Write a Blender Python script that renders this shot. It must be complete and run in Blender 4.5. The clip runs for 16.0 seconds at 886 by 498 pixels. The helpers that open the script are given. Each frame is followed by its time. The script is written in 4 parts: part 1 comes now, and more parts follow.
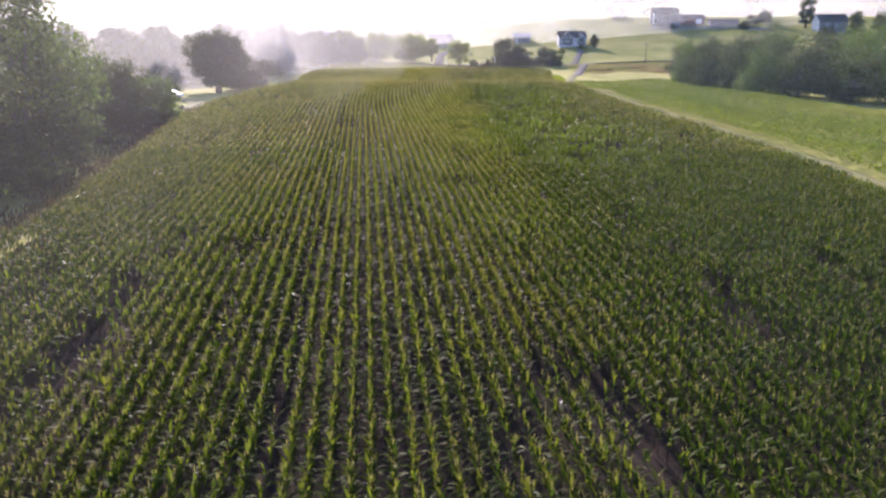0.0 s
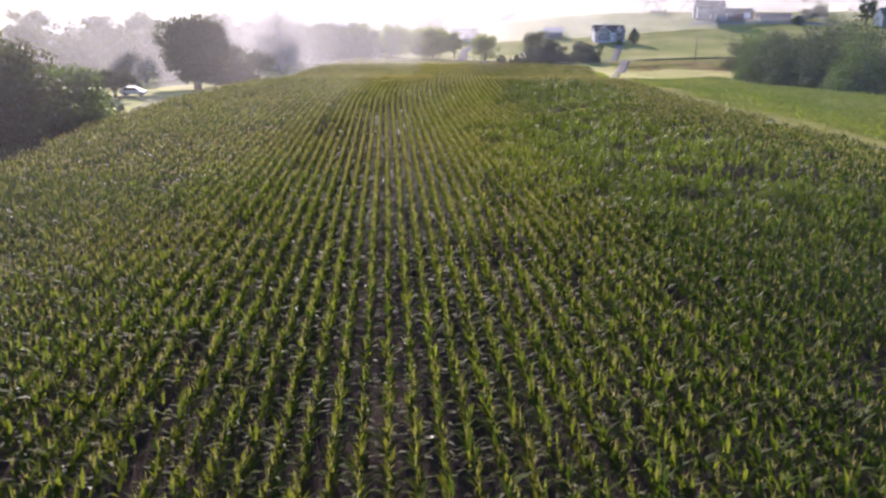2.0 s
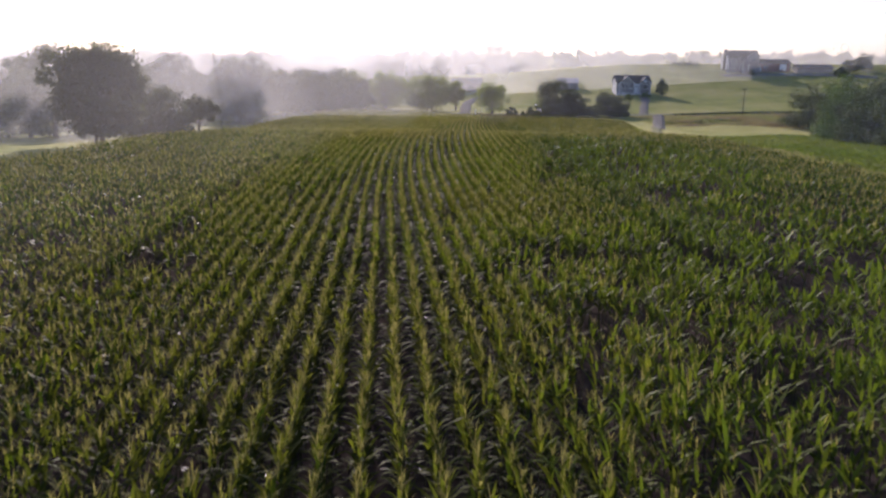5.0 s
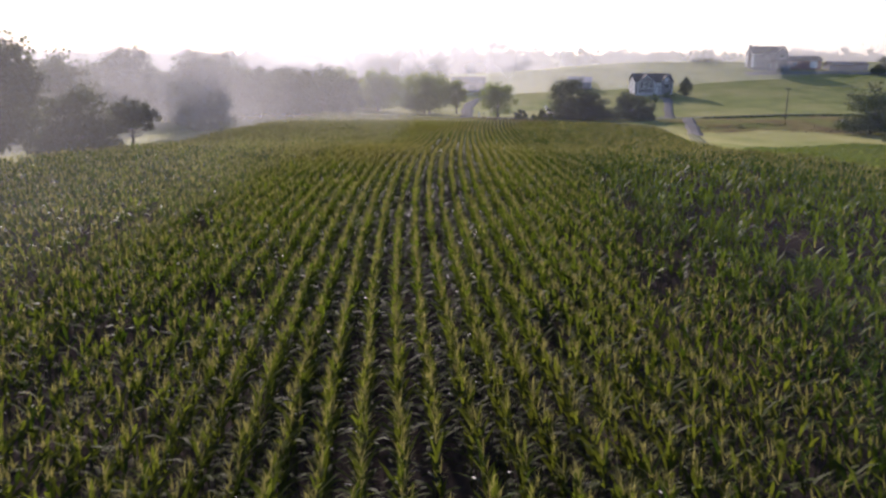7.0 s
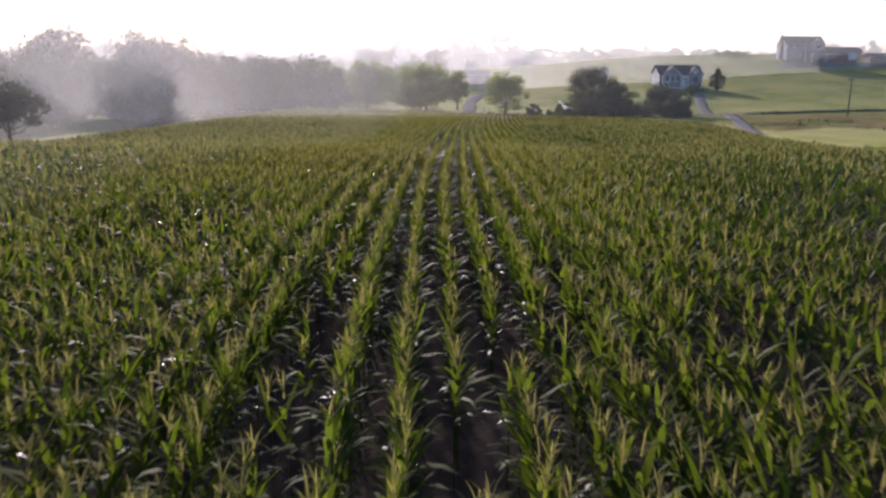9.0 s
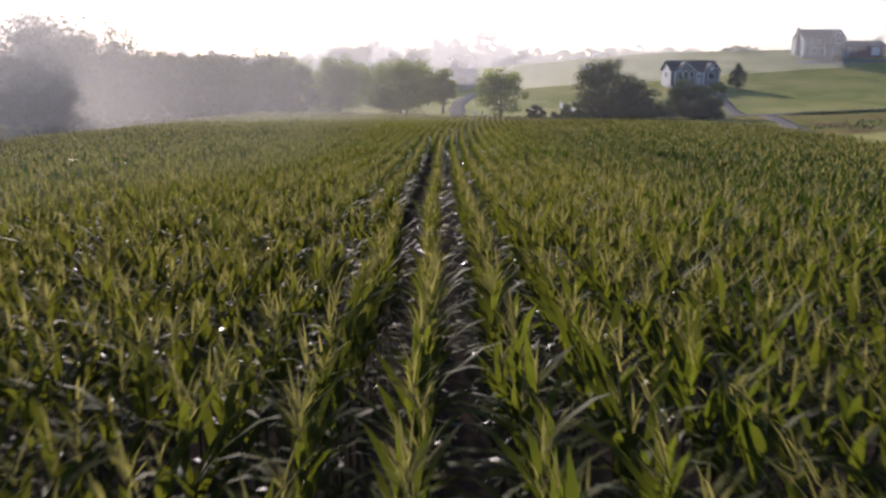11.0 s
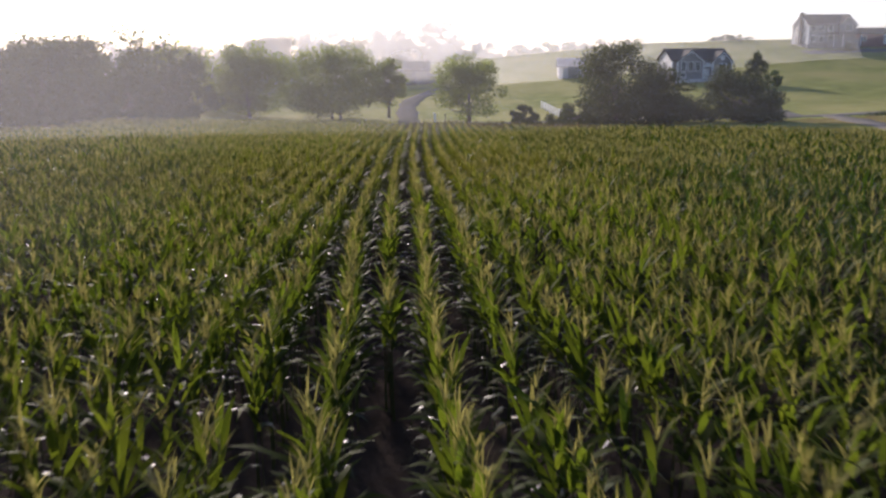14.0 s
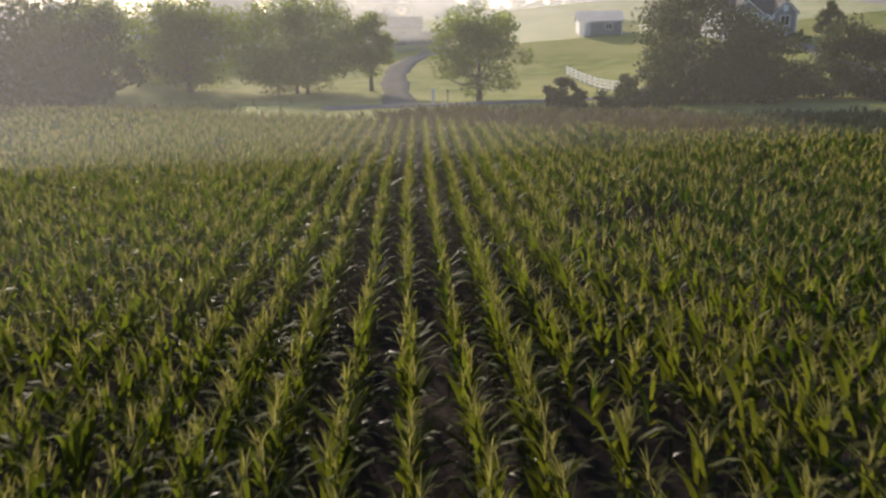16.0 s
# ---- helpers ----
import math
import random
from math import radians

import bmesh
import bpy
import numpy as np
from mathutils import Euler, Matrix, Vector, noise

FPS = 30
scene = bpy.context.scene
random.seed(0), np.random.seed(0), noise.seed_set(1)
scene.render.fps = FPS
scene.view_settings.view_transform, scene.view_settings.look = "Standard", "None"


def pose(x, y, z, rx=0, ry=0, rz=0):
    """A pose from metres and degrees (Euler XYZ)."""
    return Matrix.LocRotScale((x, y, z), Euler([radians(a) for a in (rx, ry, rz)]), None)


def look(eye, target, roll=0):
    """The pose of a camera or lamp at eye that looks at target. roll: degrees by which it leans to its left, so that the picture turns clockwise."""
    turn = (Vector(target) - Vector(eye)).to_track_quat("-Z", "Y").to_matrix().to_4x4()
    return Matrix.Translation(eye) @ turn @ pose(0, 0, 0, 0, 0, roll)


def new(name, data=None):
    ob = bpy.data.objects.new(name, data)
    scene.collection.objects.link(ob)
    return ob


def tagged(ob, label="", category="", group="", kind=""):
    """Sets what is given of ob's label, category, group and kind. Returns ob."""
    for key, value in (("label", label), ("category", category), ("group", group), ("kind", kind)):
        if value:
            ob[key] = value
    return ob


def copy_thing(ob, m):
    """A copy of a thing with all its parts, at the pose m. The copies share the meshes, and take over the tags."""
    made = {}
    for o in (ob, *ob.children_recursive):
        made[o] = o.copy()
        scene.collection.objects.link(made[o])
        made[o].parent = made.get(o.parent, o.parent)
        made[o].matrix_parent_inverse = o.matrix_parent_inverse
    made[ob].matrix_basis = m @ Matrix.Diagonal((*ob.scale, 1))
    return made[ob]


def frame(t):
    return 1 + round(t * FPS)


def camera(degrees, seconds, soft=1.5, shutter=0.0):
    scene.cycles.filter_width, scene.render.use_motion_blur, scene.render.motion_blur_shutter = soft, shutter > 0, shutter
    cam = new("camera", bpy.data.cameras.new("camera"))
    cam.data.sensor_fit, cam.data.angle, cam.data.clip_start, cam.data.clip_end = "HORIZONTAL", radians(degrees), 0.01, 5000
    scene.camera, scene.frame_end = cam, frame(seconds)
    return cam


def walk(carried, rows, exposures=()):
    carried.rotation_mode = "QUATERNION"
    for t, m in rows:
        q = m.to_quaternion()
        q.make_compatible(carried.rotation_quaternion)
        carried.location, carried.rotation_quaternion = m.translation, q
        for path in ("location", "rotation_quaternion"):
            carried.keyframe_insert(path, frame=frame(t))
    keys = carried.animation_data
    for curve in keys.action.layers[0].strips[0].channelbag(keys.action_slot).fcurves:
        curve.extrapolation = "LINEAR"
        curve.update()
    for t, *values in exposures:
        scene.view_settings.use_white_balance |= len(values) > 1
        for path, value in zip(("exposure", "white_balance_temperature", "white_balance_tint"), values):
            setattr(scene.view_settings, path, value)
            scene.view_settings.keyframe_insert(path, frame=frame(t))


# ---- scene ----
cam = camera(58.0, 16.0, soft=2.5, shutter=0.1)
walk(cam, [
    (0.0, pose(0.00, 0.00, 14.00, 72.31, 0.09, -0.01)),
    (0.5, pose(-0.07, 9.04, 12.93, 72.30, 0.10, 0.14)),
    (1.0, pose(-0.11, 18.06, 11.80, 72.27, 0.10, 0.88)),
    (1.5, pose(-0.15, 26.80, 10.70, 72.31, 0.08, 1.32)),
    (2.0, pose(-0.27, 35.42, 9.51, 72.33, -0.04, 1.60)),
    (2.5, pose(-0.46, 43.92, 8.02, 72.24, -0.16, 1.61)),
    (3.0, pose(-0.65, 52.54, 6.60, 72.24, -0.22, 1.64)),
    (3.5, pose(-0.86, 61.03, 5.15, 72.21, -0.28, 1.62)),
    (4.0, pose(-1.09, 69.46, 4.10, 72.15, -0.34, 1.59)),
    (4.5, pose(-1.35, 77.49, 4.28, 74.16, -0.39, 1.63)),
    (5.0, pose(-1.59, 85.50, 4.52, 76.20, -0.46, 1.64)),
    (7.5, pose(-2.75, 125.45, 2.29, 76.20, -0.36, 1.56)),
    (8.0, pose(-3.02, 133.81, 1.18, 76.23, -0.41, 1.55)),
    (8.5, pose(-3.35, 142.26, 0.09, 76.26, -0.52, 1.50)),
    (9.0, pose(-3.65, 150.50, -0.68, 76.31, -0.31, 1.43)),
    (11.5, pose(-5.22, 189.86, -3.61, 76.74, -0.01, -0.46)),
    (12.0, pose(-5.41, 197.88, -3.95, 76.77, -0.28, -1.11)),
    (12.5, pose(-5.52, 205.63, -4.40, 76.79, -0.22, -1.77)),
    (13.0, pose(-5.69, 213.62, -5.12, 76.87, -0.07, -2.50)),
    (13.5, pose(-5.73, 222.00, -5.62, 76.87, 0.20, -3.28)),
    (14.0, pose(-5.82, 230.43, -5.96, 76.81, 0.50, -4.09)),
    (14.5, pose(-5.83, 238.93, -6.22, 76.73, 0.45, -4.44)),
    (15.0, pose(-5.64, 247.42, -6.35, 76.76, 0.37, -4.62)),
    (15.5, pose(-5.26, 255.89, -6.25, 76.77, 0.49, -4.77)),
    (16.0, pose(-4.69, 264.00, -6.22, 73.88, 1.07, -4.86)),
], exposures=[(0.0, 1.72, 6300, 31), (0.5, 1.76, 6300, 31), (1.0, 1.66, 6350, 31), (2.5, 1.62, 6300, 32), (4.0, 1.66, 6400, 31), (4.5, 1.58, 6450, 29), (5.0, 0.76, 6400, 28), (9.0, 0.84, 6350, 27), (11.5, 0.70, 6500, 24), (15.5, 0.70, 6650, 24), (16.0, 0.76, 7300, 14)])

# ---- light: low hazy morning sun ahead and to the left ----
SUN_EL, SUN_AZ = radians(18), radians(-14)      # azimuth from +y towards +x
world = bpy.data.worlds.new("morning_sky")
scene.world = world
world.use_nodes = True
wn = world.node_tree
sky = wn.nodes.new("ShaderNodeTexSky")
sky.sky_type = "NISHITA"
sky.sun_disc = False
sky.sun_elevation, sky.sun_rotation = SUN_EL, SUN_AZ
sky.air_density, sky.dust_density, sky.ozone_density = 0.8, 1.0, 4.0
wn.links.new(sky.outputs[0], wn.nodes["Background"].inputs[0])
wn.nodes["Background"].inputs[1].default_value = 0.115
sun = new("sun", bpy.data.lights.new("sun", "SUN"))
sun.data.energy, sun.data.angle, sun.data.color = 5.0, radians(3.0), (1.0, 0.93, 0.82)
sun.matrix_world = look((0, 0, 0), (-math.sin(SUN_AZ) * math.cos(SUN_EL), -math.cos(SUN_AZ) * math.cos(SUN_EL), -math.sin(SUN_EL)))


# ---- materials ----
def mat(name, a, b, rough=0.8, scale=1.0, fine=None, c=None, big=0.04, bump=0.0, metal=0.0, spec=0.5, island=0.0, obj=0.0, translucent=None, share=0.4):
    """Two colours mixed by noise at a fine scale, a third at a large scale; optional variation by piece or by object."""
    m = bpy.data.materials.new(name)
    m.use_nodes = True
    n, l = m.node_tree.nodes, m.node_tree.links
    p = n["Principled BSDF"]
    p.inputs["Roughness"].default_value = rough
    p.inputs["Metallic"].default_value = metal
    p.inputs["Specular IOR Level"].default_value = spec
    geo = n.new("ShaderNodeNewGeometry")
    t1 = n.new("ShaderNodeTexNoise")
    t1.inputs["Scale"].default_value, t1.inputs["Detail"].default_value = scale, 5.0
    l.new(geo.outputs["Position"], t1.inputs["Vector"])
    r1 = n.new("ShaderNodeMapRange")
    r1.inputs["From Min"].default_value, r1.inputs["From Max"].default_value = 0.32, 0.68
    l.new(t1.outputs["Fac"], r1.inputs["Value"])
    fac = r1.outputs["Result"]
    if island or obj:
        info = geo.outputs["Random Per Island"] if island else n.new("ShaderNodeObjectInfo").outputs["Random"]
        mm = n.new("ShaderNodeMix")
        mm.inputs[0].default_value = island or obj
        l.new(fac, mm.inputs[2])
        l.new(info, mm.inputs[3])
        fac = mm.outputs[0]
    mix = n.new("ShaderNodeMix")
    mix.data_type = "RGBA"
    mix.inputs[6].default_value, mix.inputs[7].default_value = (*a, 1), (*b, 1)
    l.new(fac, mix.inputs[0])
    col = mix.outputs[2]
    if c:
        t2 = n.new("ShaderNodeTexNoise")
        t2.inputs["Scale"].default_value, t2.inputs["Detail"].default_value = big, 3.0
        l.new(geo.outputs["Position"], t2.inputs["Vector"])
        r2 = n.new("ShaderNodeMapRange")
        r2.inputs["From Min"].default_value, r2.inputs["From Max"].default_value = 0.42, 0.66
        l.new(t2.outputs["Fac"], r2.inputs["Value"])
        mx = n.new("ShaderNodeMix")
        mx.data_type = "RGBA"
        l.new(r2.outputs["Result"], mx.inputs[0])
        l.new(col, mx.inputs[6])
        mx.inputs[7].default_value = (*c, 1)
        col = mx.outputs[2]
    l.new(col, p.inputs["Base Color"])
    if bump:
        bp = n.new("ShaderNodeBump")
        bp.inputs["Strength"].default_value = bump
        bp.inputs["Distance"].default_value = 0.05
        t3 = n.new("ShaderNodeTexNoise")
        t3.inputs["Scale"].default_value, t3.inputs["Detail"].default_value = fine or scale * 4, 6.0
        l.new(geo.outputs["Position"], t3.inputs["Vector"])
        l.new(t3.outputs["Fac"], bp.inputs["Height"])
        l.new(bp.outputs["Normal"], p.inputs["Normal"])
    if translucent:
        tr = n.new("ShaderNodeBsdfTranslucent")
        tint = n.new("ShaderNodeMix")
        tint.data_type, tint.blend_type = "RGBA", "MULTIPLY"
        tint.inputs[0].default_value = 1.0
        l.new(col, tint.inputs[6])
        tint.inputs[7].default_value = (*translucent, 1)
        l.new(tint.outputs[2], tr.inputs["Color"])
        ms = n.new("ShaderNodeMixShader")
        ms.inputs[0].default_value = share
        l.new(p.outputs[0], ms.inputs[1])
        l.new(tr.outputs[0], ms.inputs[2])
        l.new(ms.outputs[0], n["Material Output"].inputs["Surface"])
    return m


M = {
    "corn_leaf": mat("corn_leaf", (0.027, 0.047, 0.009), (0.064, 0.083, 0.016), 0.6, 1.3, c=(0.052, 0.056, 0.016), big=0.035, island=0.4, spec=0.04, translucent=(2.6, 2.55, 0.9), share=0.42),
    # deeper green leaf, also used to colour shade into the sides of the stand
    "corn_green_shade": mat("corn_green_shade", (0.024, 0.042, 0.007), (0.053, 0.074, 0.011), 0.55, 1.3, c=(0.034, 0.056, 0.012), big=0.06, island=0.4, spec=0.02, translucent=(2.0, 2.25, 0.9), share=0.23),
    "corn_weedy": mat("corn_weedy", (0.046, 0.074, 0.011), (0.098, 0.124, 0.020), 0.6, 1.3, c=(0.050, 0.066, 0.012), big=0.12, island=0.4, spec=0.05, translucent=(2.2, 2.3, 1.0), share=0.27),
    # darker than upper leaves: shade low in the rows is partly coloured in
    "corn_low": mat("corn_low", (0.024, 0.034, 0.011), (0.050, 0.048, 0.020), 0.7, 1.3, island=0.6, spec=0.04, translucent=(2.0, 2.1, 1.2), share=0.2),
    "corn_gloss": mat("corn_gloss", (0.034, 0.046, 0.018), (0.060, 0.068, 0.030), 0.44, 1.3, island=0.6, spec=0.27, translucent=(2.0, 2.1, 1.2), share=0.10),
    "tassel": mat("tassel", (0.145, 0.140, 0.052), (0.210, 0.195, 0.078), 0.8, 2.0, spec=0.05, island=0.35, translucent=(1.5, 1.45, 1.0), share=0.45),
    "stalk": mat("stalk", (0.06, 0.08, 0.025), (0.10, 0.10, 0.04), 0.8, 3.0, island=0.5, spec=0.1),
    "soil": mat("soil", (0.034, 0.027, 0.024), (0.058, 0.046, 0.040), 1.0, 2.0, c=(0.044, 0.035, 0.030), bump=0.5, spec=0.0),
    "pasture": mat("pasture", (0.16, 0.185, 0.042), (0.30, 0.315, 0.088), 0.95, 0.30, spec=0.02, c=(0.345, 0.325, 0.110), big=0.05, bump=0.6, fine=2.0),
    "dry_grass": mat("dry_grass", (0.15, 0.105, 0.050), (0.29, 0.235, 0.095), 1.0, 0.25, spec=0.0, c=(0.20, 0.215, 0.060), big=0.09, bump=0.6, fine=2.0),
    "soy": mat("soy", (0.11, 0.160, 0.017), (0.165, 0.215, 0.026), 0.75, 0.5, spec=0.05, c=(0.19, 0.22, 0.032), big=0.05, island=0.5, translucent=(1.6, 1.65, 1.0), share=0.35),
    "gravel": mat("gravel", (0.18, 0.165, 0.150), (0.26, 0.240, 0.220), 1.0, 1.2, spec=0.0, c=(0.21, 0.195, 0.16), big=0.15, bump=0.4, fine=14.0),
    "track": mat("track", (0.14, 0.142, 0.060), (0.20, 0.190, 0.090), 0.95, 0.6, spec=0.05, c=(0.13, 0.155, 0.050), big=0.12, bump=0.4, fine=4.0),
    "bark": mat("bark", (0.07, 0.055, 0.045), (0.13, 0.11, 0.09), 0.9, 3.0, bump=0.6),
    "leaf_dark": mat("leaf_dark", (0.040, 0.052, 0.020), (0.070, 0.082, 0.030), 0.7, 0.6, spec=0.12, island=0.6, translucent=(1.5, 1.55, 1.0), share=0.25),
    "leaf_mid": mat("leaf_mid", (0.050, 0.085, 0.022), (0.095, 0.130, 0.035), 0.7, 0.6, spec=0.12, island=0.6, translucent=(1.6, 1.7, 1.0), share=0.3),
    "leaf_light": mat("leaf_light", (0.068, 0.096, 0.028), (0.130, 0.152, 0.046), 0.7, 0.6, spec=0.12, island=0.6, translucent=(2.1, 2.15, 1.0), share=0.50),
    "weed": mat("weed", (0.050, 0.056, 0.022), (0.090, 0.080, 0.038), 0.8, 0.8, spec=0.1, island=0.6, c=(0.080, 0.055, 0.038), big=0.3, translucent=(1.5, 1.5, 1.0), share=0.3),
    "siding": mat("siding", (0.20, 0.188, 0.188), (0.26, 0.245, 0.242), 0.7, 0.8, bump=0.1),
    "siding_pale": mat("siding_pale", (0.50, 0.49, 0.50), (0.60, 0.59, 0.59), 0.7, 0.8, bump=0.1),
    "white_paint": mat("white_paint", (0.72, 0.72, 0.71), (0.82, 0.82, 0.80), 0.5, 1.5),
    "shingle": mat("shingle", (0.065, 0.058, 0.055), (0.11, 0.10, 0.094), 0.85, 2.0, spec=0.2, bump=0.4, fine=8.0),
    "brick": mat("brick", (0.28, 0.13, 0.10), (0.36, 0.20, 0.16), 0.85, 3.0, bump=0.3),
    "barn_board": mat("barn_board", (0.17, 0.15, 0.15), (0.25, 0.23, 0.22), 0.85, 1.0, bump=0.3),
    "metal_roof": mat("metal_roof", (0.19, 0.21, 0.25), (0.25, 0.27, 0.31), 0.5, 0.5, metal=0.2),
    "dark_glass": mat("dark_glass", (0.02, 0.025, 0.03), (0.04, 0.045, 0.05), 0.08, 1.0, spec=0.8),
    "pole_wood": mat("pole_wood", (0.10, 0.08, 0.065), (0.16, 0.13, 0.11), 0.9, 4.0, bump=0.4),
    "car_paint": mat("car_paint", (0.55, 0.55, 0.55), (0.62, 0.62, 0.62), 0.4, 1.0, spec=0.7),
    "rubber": mat("rubber", (0.02, 0.02, 0.02), (0.035, 0.035, 0.035), 0.8, 5.0),
    "rim": mat("rim", (0.35, 0.35, 0.36), (0.45, 0.45, 0.46), 0.3, 3.0, metal=0.9),
}


# ---- mesh helpers ----
def mesh_of(name, verts, tris, mats, index=None, smooth=False):
    """A mesh of triangles from arrays."""
    me = bpy.data.meshes.new(name)
    verts, tris = np.asarray(verts, np.float32), np.asarray(tris, np.int32)
    me.vertices.add(len(verts))
    me.vertices.foreach_set("co", verts.ravel())
    me.loops.add(len(tris) * 3)
    me.loops.foreach_set("vertex_index", tris.ravel())
    me.polygons.add(len(tris))
    me.polygons.foreach_set("loop_start", np.arange(0, len(tris) * 3, 3, dtype=np.int32))
    if index is not None:
        me.polygons.foreach_set("material_index", np.asarray(index, np.int32))
    if smooth:
        me.polygons.foreach_set("use_smooth", np.ones(len(tris), bool))
    for m in mats:
        me.materials.append(M[m])
    me.update(calc_edges=True)
    return me


def part(name, bm, material, parent, label=""):
    me = bpy.data.meshes.new(name)
    bm.to_mesh(me)
    bm.free()
    me.materials.append(M[material])
    ob = new(name, me)
    ob.parent = parent
    if label:
        ob["label"] = label
    return ob


def part_mesh(name, me, parent, label=""):
    ob = new(name, me)
    ob.parent = parent
    if label:
        ob["label"] = label
    return ob


def thing(name, x, y, z, label, category, group="", turn=0.0, kind=""):
    ob = new(name)
    ob.matrix_basis = pose(x, y, z, 0, 0, turn)
    return tagged(ob, label, category, group, kind)


def box(x0, y0, z0, x1, y1, z1, bevel=0.0):
    bm = bmesh.new()
    bmesh.ops.create_cube(bm, size=1.0)
    for v in bm.verts:
        v.co = Vector((x0 if v.co.x < 0 else x1, y0 if v.co.y < 0 else y1, z0 if v.co.z < 0 else z1))
    if bevel:
        bmesh.ops.bevel(bm, geom=bm.edges[:], offset=bevel, segments=2, affect="EDGES")
    return bm


def prism(profile, y0, y1):
    """A solid with an outline in x, z, from y0 to y1."""
    bm = bmesh.new()
    a = [bm.verts.new((x, y0, z)) for x, z in profile]
    b = [bm.verts.new((x, y1, z)) for x, z in profile]
    bm.faces.new(a)
    bm.faces.new(b[::-1])
    for i in range(len(a)):
        j = (i + 1) % len(a)
        bm.faces.new((a[j], a[i], b[i], b[j]))
    bmesh.ops.recalc_face_normals(bm, faces=bm.faces)
    return bm


def spun(bm, m):
    bmesh.ops.transform(bm, matrix=m, verts=bm.verts)
    return bm


def tube(points, radii, sides=7):
    """A tapered tube through points."""
    bm = bmesh.new()
    rings = []
    for i, (p, r) in enumerate(zip(points, radii)):
        p = Vector(p)
        way = (Vector(points[min(i + 1, len(points) - 1)]) - Vector(points[max(i - 1, 0)])).normalized()
        side = way.cross(Vector((0.31, 0.95, 0.05))).normalized()
        up = way.cross(side)
        rings.append([bm.verts.new(p + r * (math.cos(a) * side + math.sin(a) * up)) for a in (2 * math.pi * k / sides for k in range(sides))])
    for a, b in zip(rings, rings[1:]):
        for k in range(sides):
            bm.faces.new((a[k], a[(k + 1) % sides], b[(k + 1) % sides], b[k]))
    bm.faces.new(rings[0][::-1])
    bm.faces.new(rings[-1])
    for f in bm.faces:
        f.smooth = True
    return bm


# ---- the lie of the land ----
FIELD_Y = (-600, 40, 60, 100, 140, 165, 178, 190, 203, 214, 245, 275, 310, 350)
FIELD_Z = (-3.6, -3.6, -3.8, -4.9, -6.1, -6.6, -6.9, -7.38, -8.4, -9.6, -11.3, -12.5, -14.0, -14.7)


def ease(v, a, b):
    t = np.clip((v - a) / (b - a), 0, 1)
    return t * t * (3 - 2 * t)


def land(x, y):
    """Height of the ground; takes numbers or arrays."""
    x, y = np.asarray(x, float), np.asarray(y, float)
    front = np.interp(y, FIELD_Y, FIELD_Z)
    front = (front + np.interp(y - 8, FIELD_Y, FIELD_Z) + np.interp(y + 8, FIELD_Y, FIELD_Z)) / 3
    front = front - 1.6 * ease(x, 15, 70) * (1 - ease(y, 270, 340)) + 1.4 * ease(x, 40, 100) * ease(y, 290, 350)
    front = front - 1.0 * ease(-x, 38, 56) * ease(y, 120, 170) * (1 - ease(y, 270, 330))
    ridge = np.interp(x, (-60, 0, 35, 60, 80, 115, 200), (-10.0, -7.2, -4.5, -2.2, -0.7, 0.0, 0.4))
    f = np.clip((y - 350) / 135, 0, 1) ** 1.5
    back = front + (ridge - front) * f
    back = back - 1.9 * (1 - ease(x, 5, 55)) * ease(y, 345, 372) * (1 - ease(y, 392, 440))
    back = back - 6.0 * ease(y, 490, 800) * ease(x, -40, 60)
    return back + 0.10 * np.sin(x * 0.11 + 1.0) * np.sin(y * 0.083)


def at(x, y):
    return float(land(x, y))


def left_edge(y):
    return np.interp(y, (0, 50, 63, 85, 122, 150, 170, 195, 205, 232, 250, 290, 330), (-28, -31, -31.5, -35, -41, -43, -41, -37, -37.5, -41, -44, -46, -41))


def right_edge(y):
    return np.interp(y, (0, 75, 93, 107, 126, 146, 172, 207, 240, 270, 290, 312), (42, 41.8, 41.3, 40.2, 38.0, 35.1, 32.4, 31.2, 32.4, 36.2, 38.2, 38.9))


def far_edge(x):
    return np.interp(x, (-46, -30, -20, -8, -2, 5, 12, 20, 36, 46), (340, 333, 328, 319, 313, 308, 304, 301, 297, 291))


def in_field(x, y, grow=0.0):
    return (x > left_edge(y) - grow) & (x < right_edge(y) + grow) & (y < far_edge(x) + grow)


def ground():
    xs = np.concatenate([-np.geomspace(4000, 150, 16), np.arange(-140, 261, 3.2), np.geomspace(270, 4000, 16)])
    ys = np.concatenate([-np.geomspace(1500, 60, 10), np.arange(-50, 561, 3.2), np.geomspace(570, 4900, 24)])
    X, Y = np.meshgrid(xs, ys)
    V = np.stack([X, Y, land(X, Y)], -1).reshape(-1, 3)
    i = np.arange(len(V)).reshape(X.shape)
    a, b, c, d = (q.ravel() for q in (i[:-1, :-1], i[:-1, 1:], i[1:, 1:], i[1:, :-1]))
    T = np.concatenate([np.stack([a, b, c], -1), np.stack([a, c, d], -1)])
    mid = V[T].mean(1)
    kind = np.zeros(len(T), int)
    kind[(mid[:, 0] > 50) & (mid[:, 0] < 150) & (mid[:, 1] > 308 + 4 * np.sin(mid[:, 0] * 0.2)) & (mid[:, 1] < 342)] = 2
    kind[in_field(mid[:, 0], mid[:, 1], 0.8) | ((mid[:, 0] > -40) & (mid[:, 0] < 34) & (mid[:, 1] > 300) & (mid[:, 1] < far_edge(mid[:, 0]) + np.where(mid[:, 0] < -5, 4, 11)))] = 1
    ob = new("ground", mesh_of("ground", V, T, ["pasture", "soil", "dry_grass"], kind, True))
    tagged(ob, "rolling farmland of pasture grass with dark field soil", "ground", kind="structure")


ground()


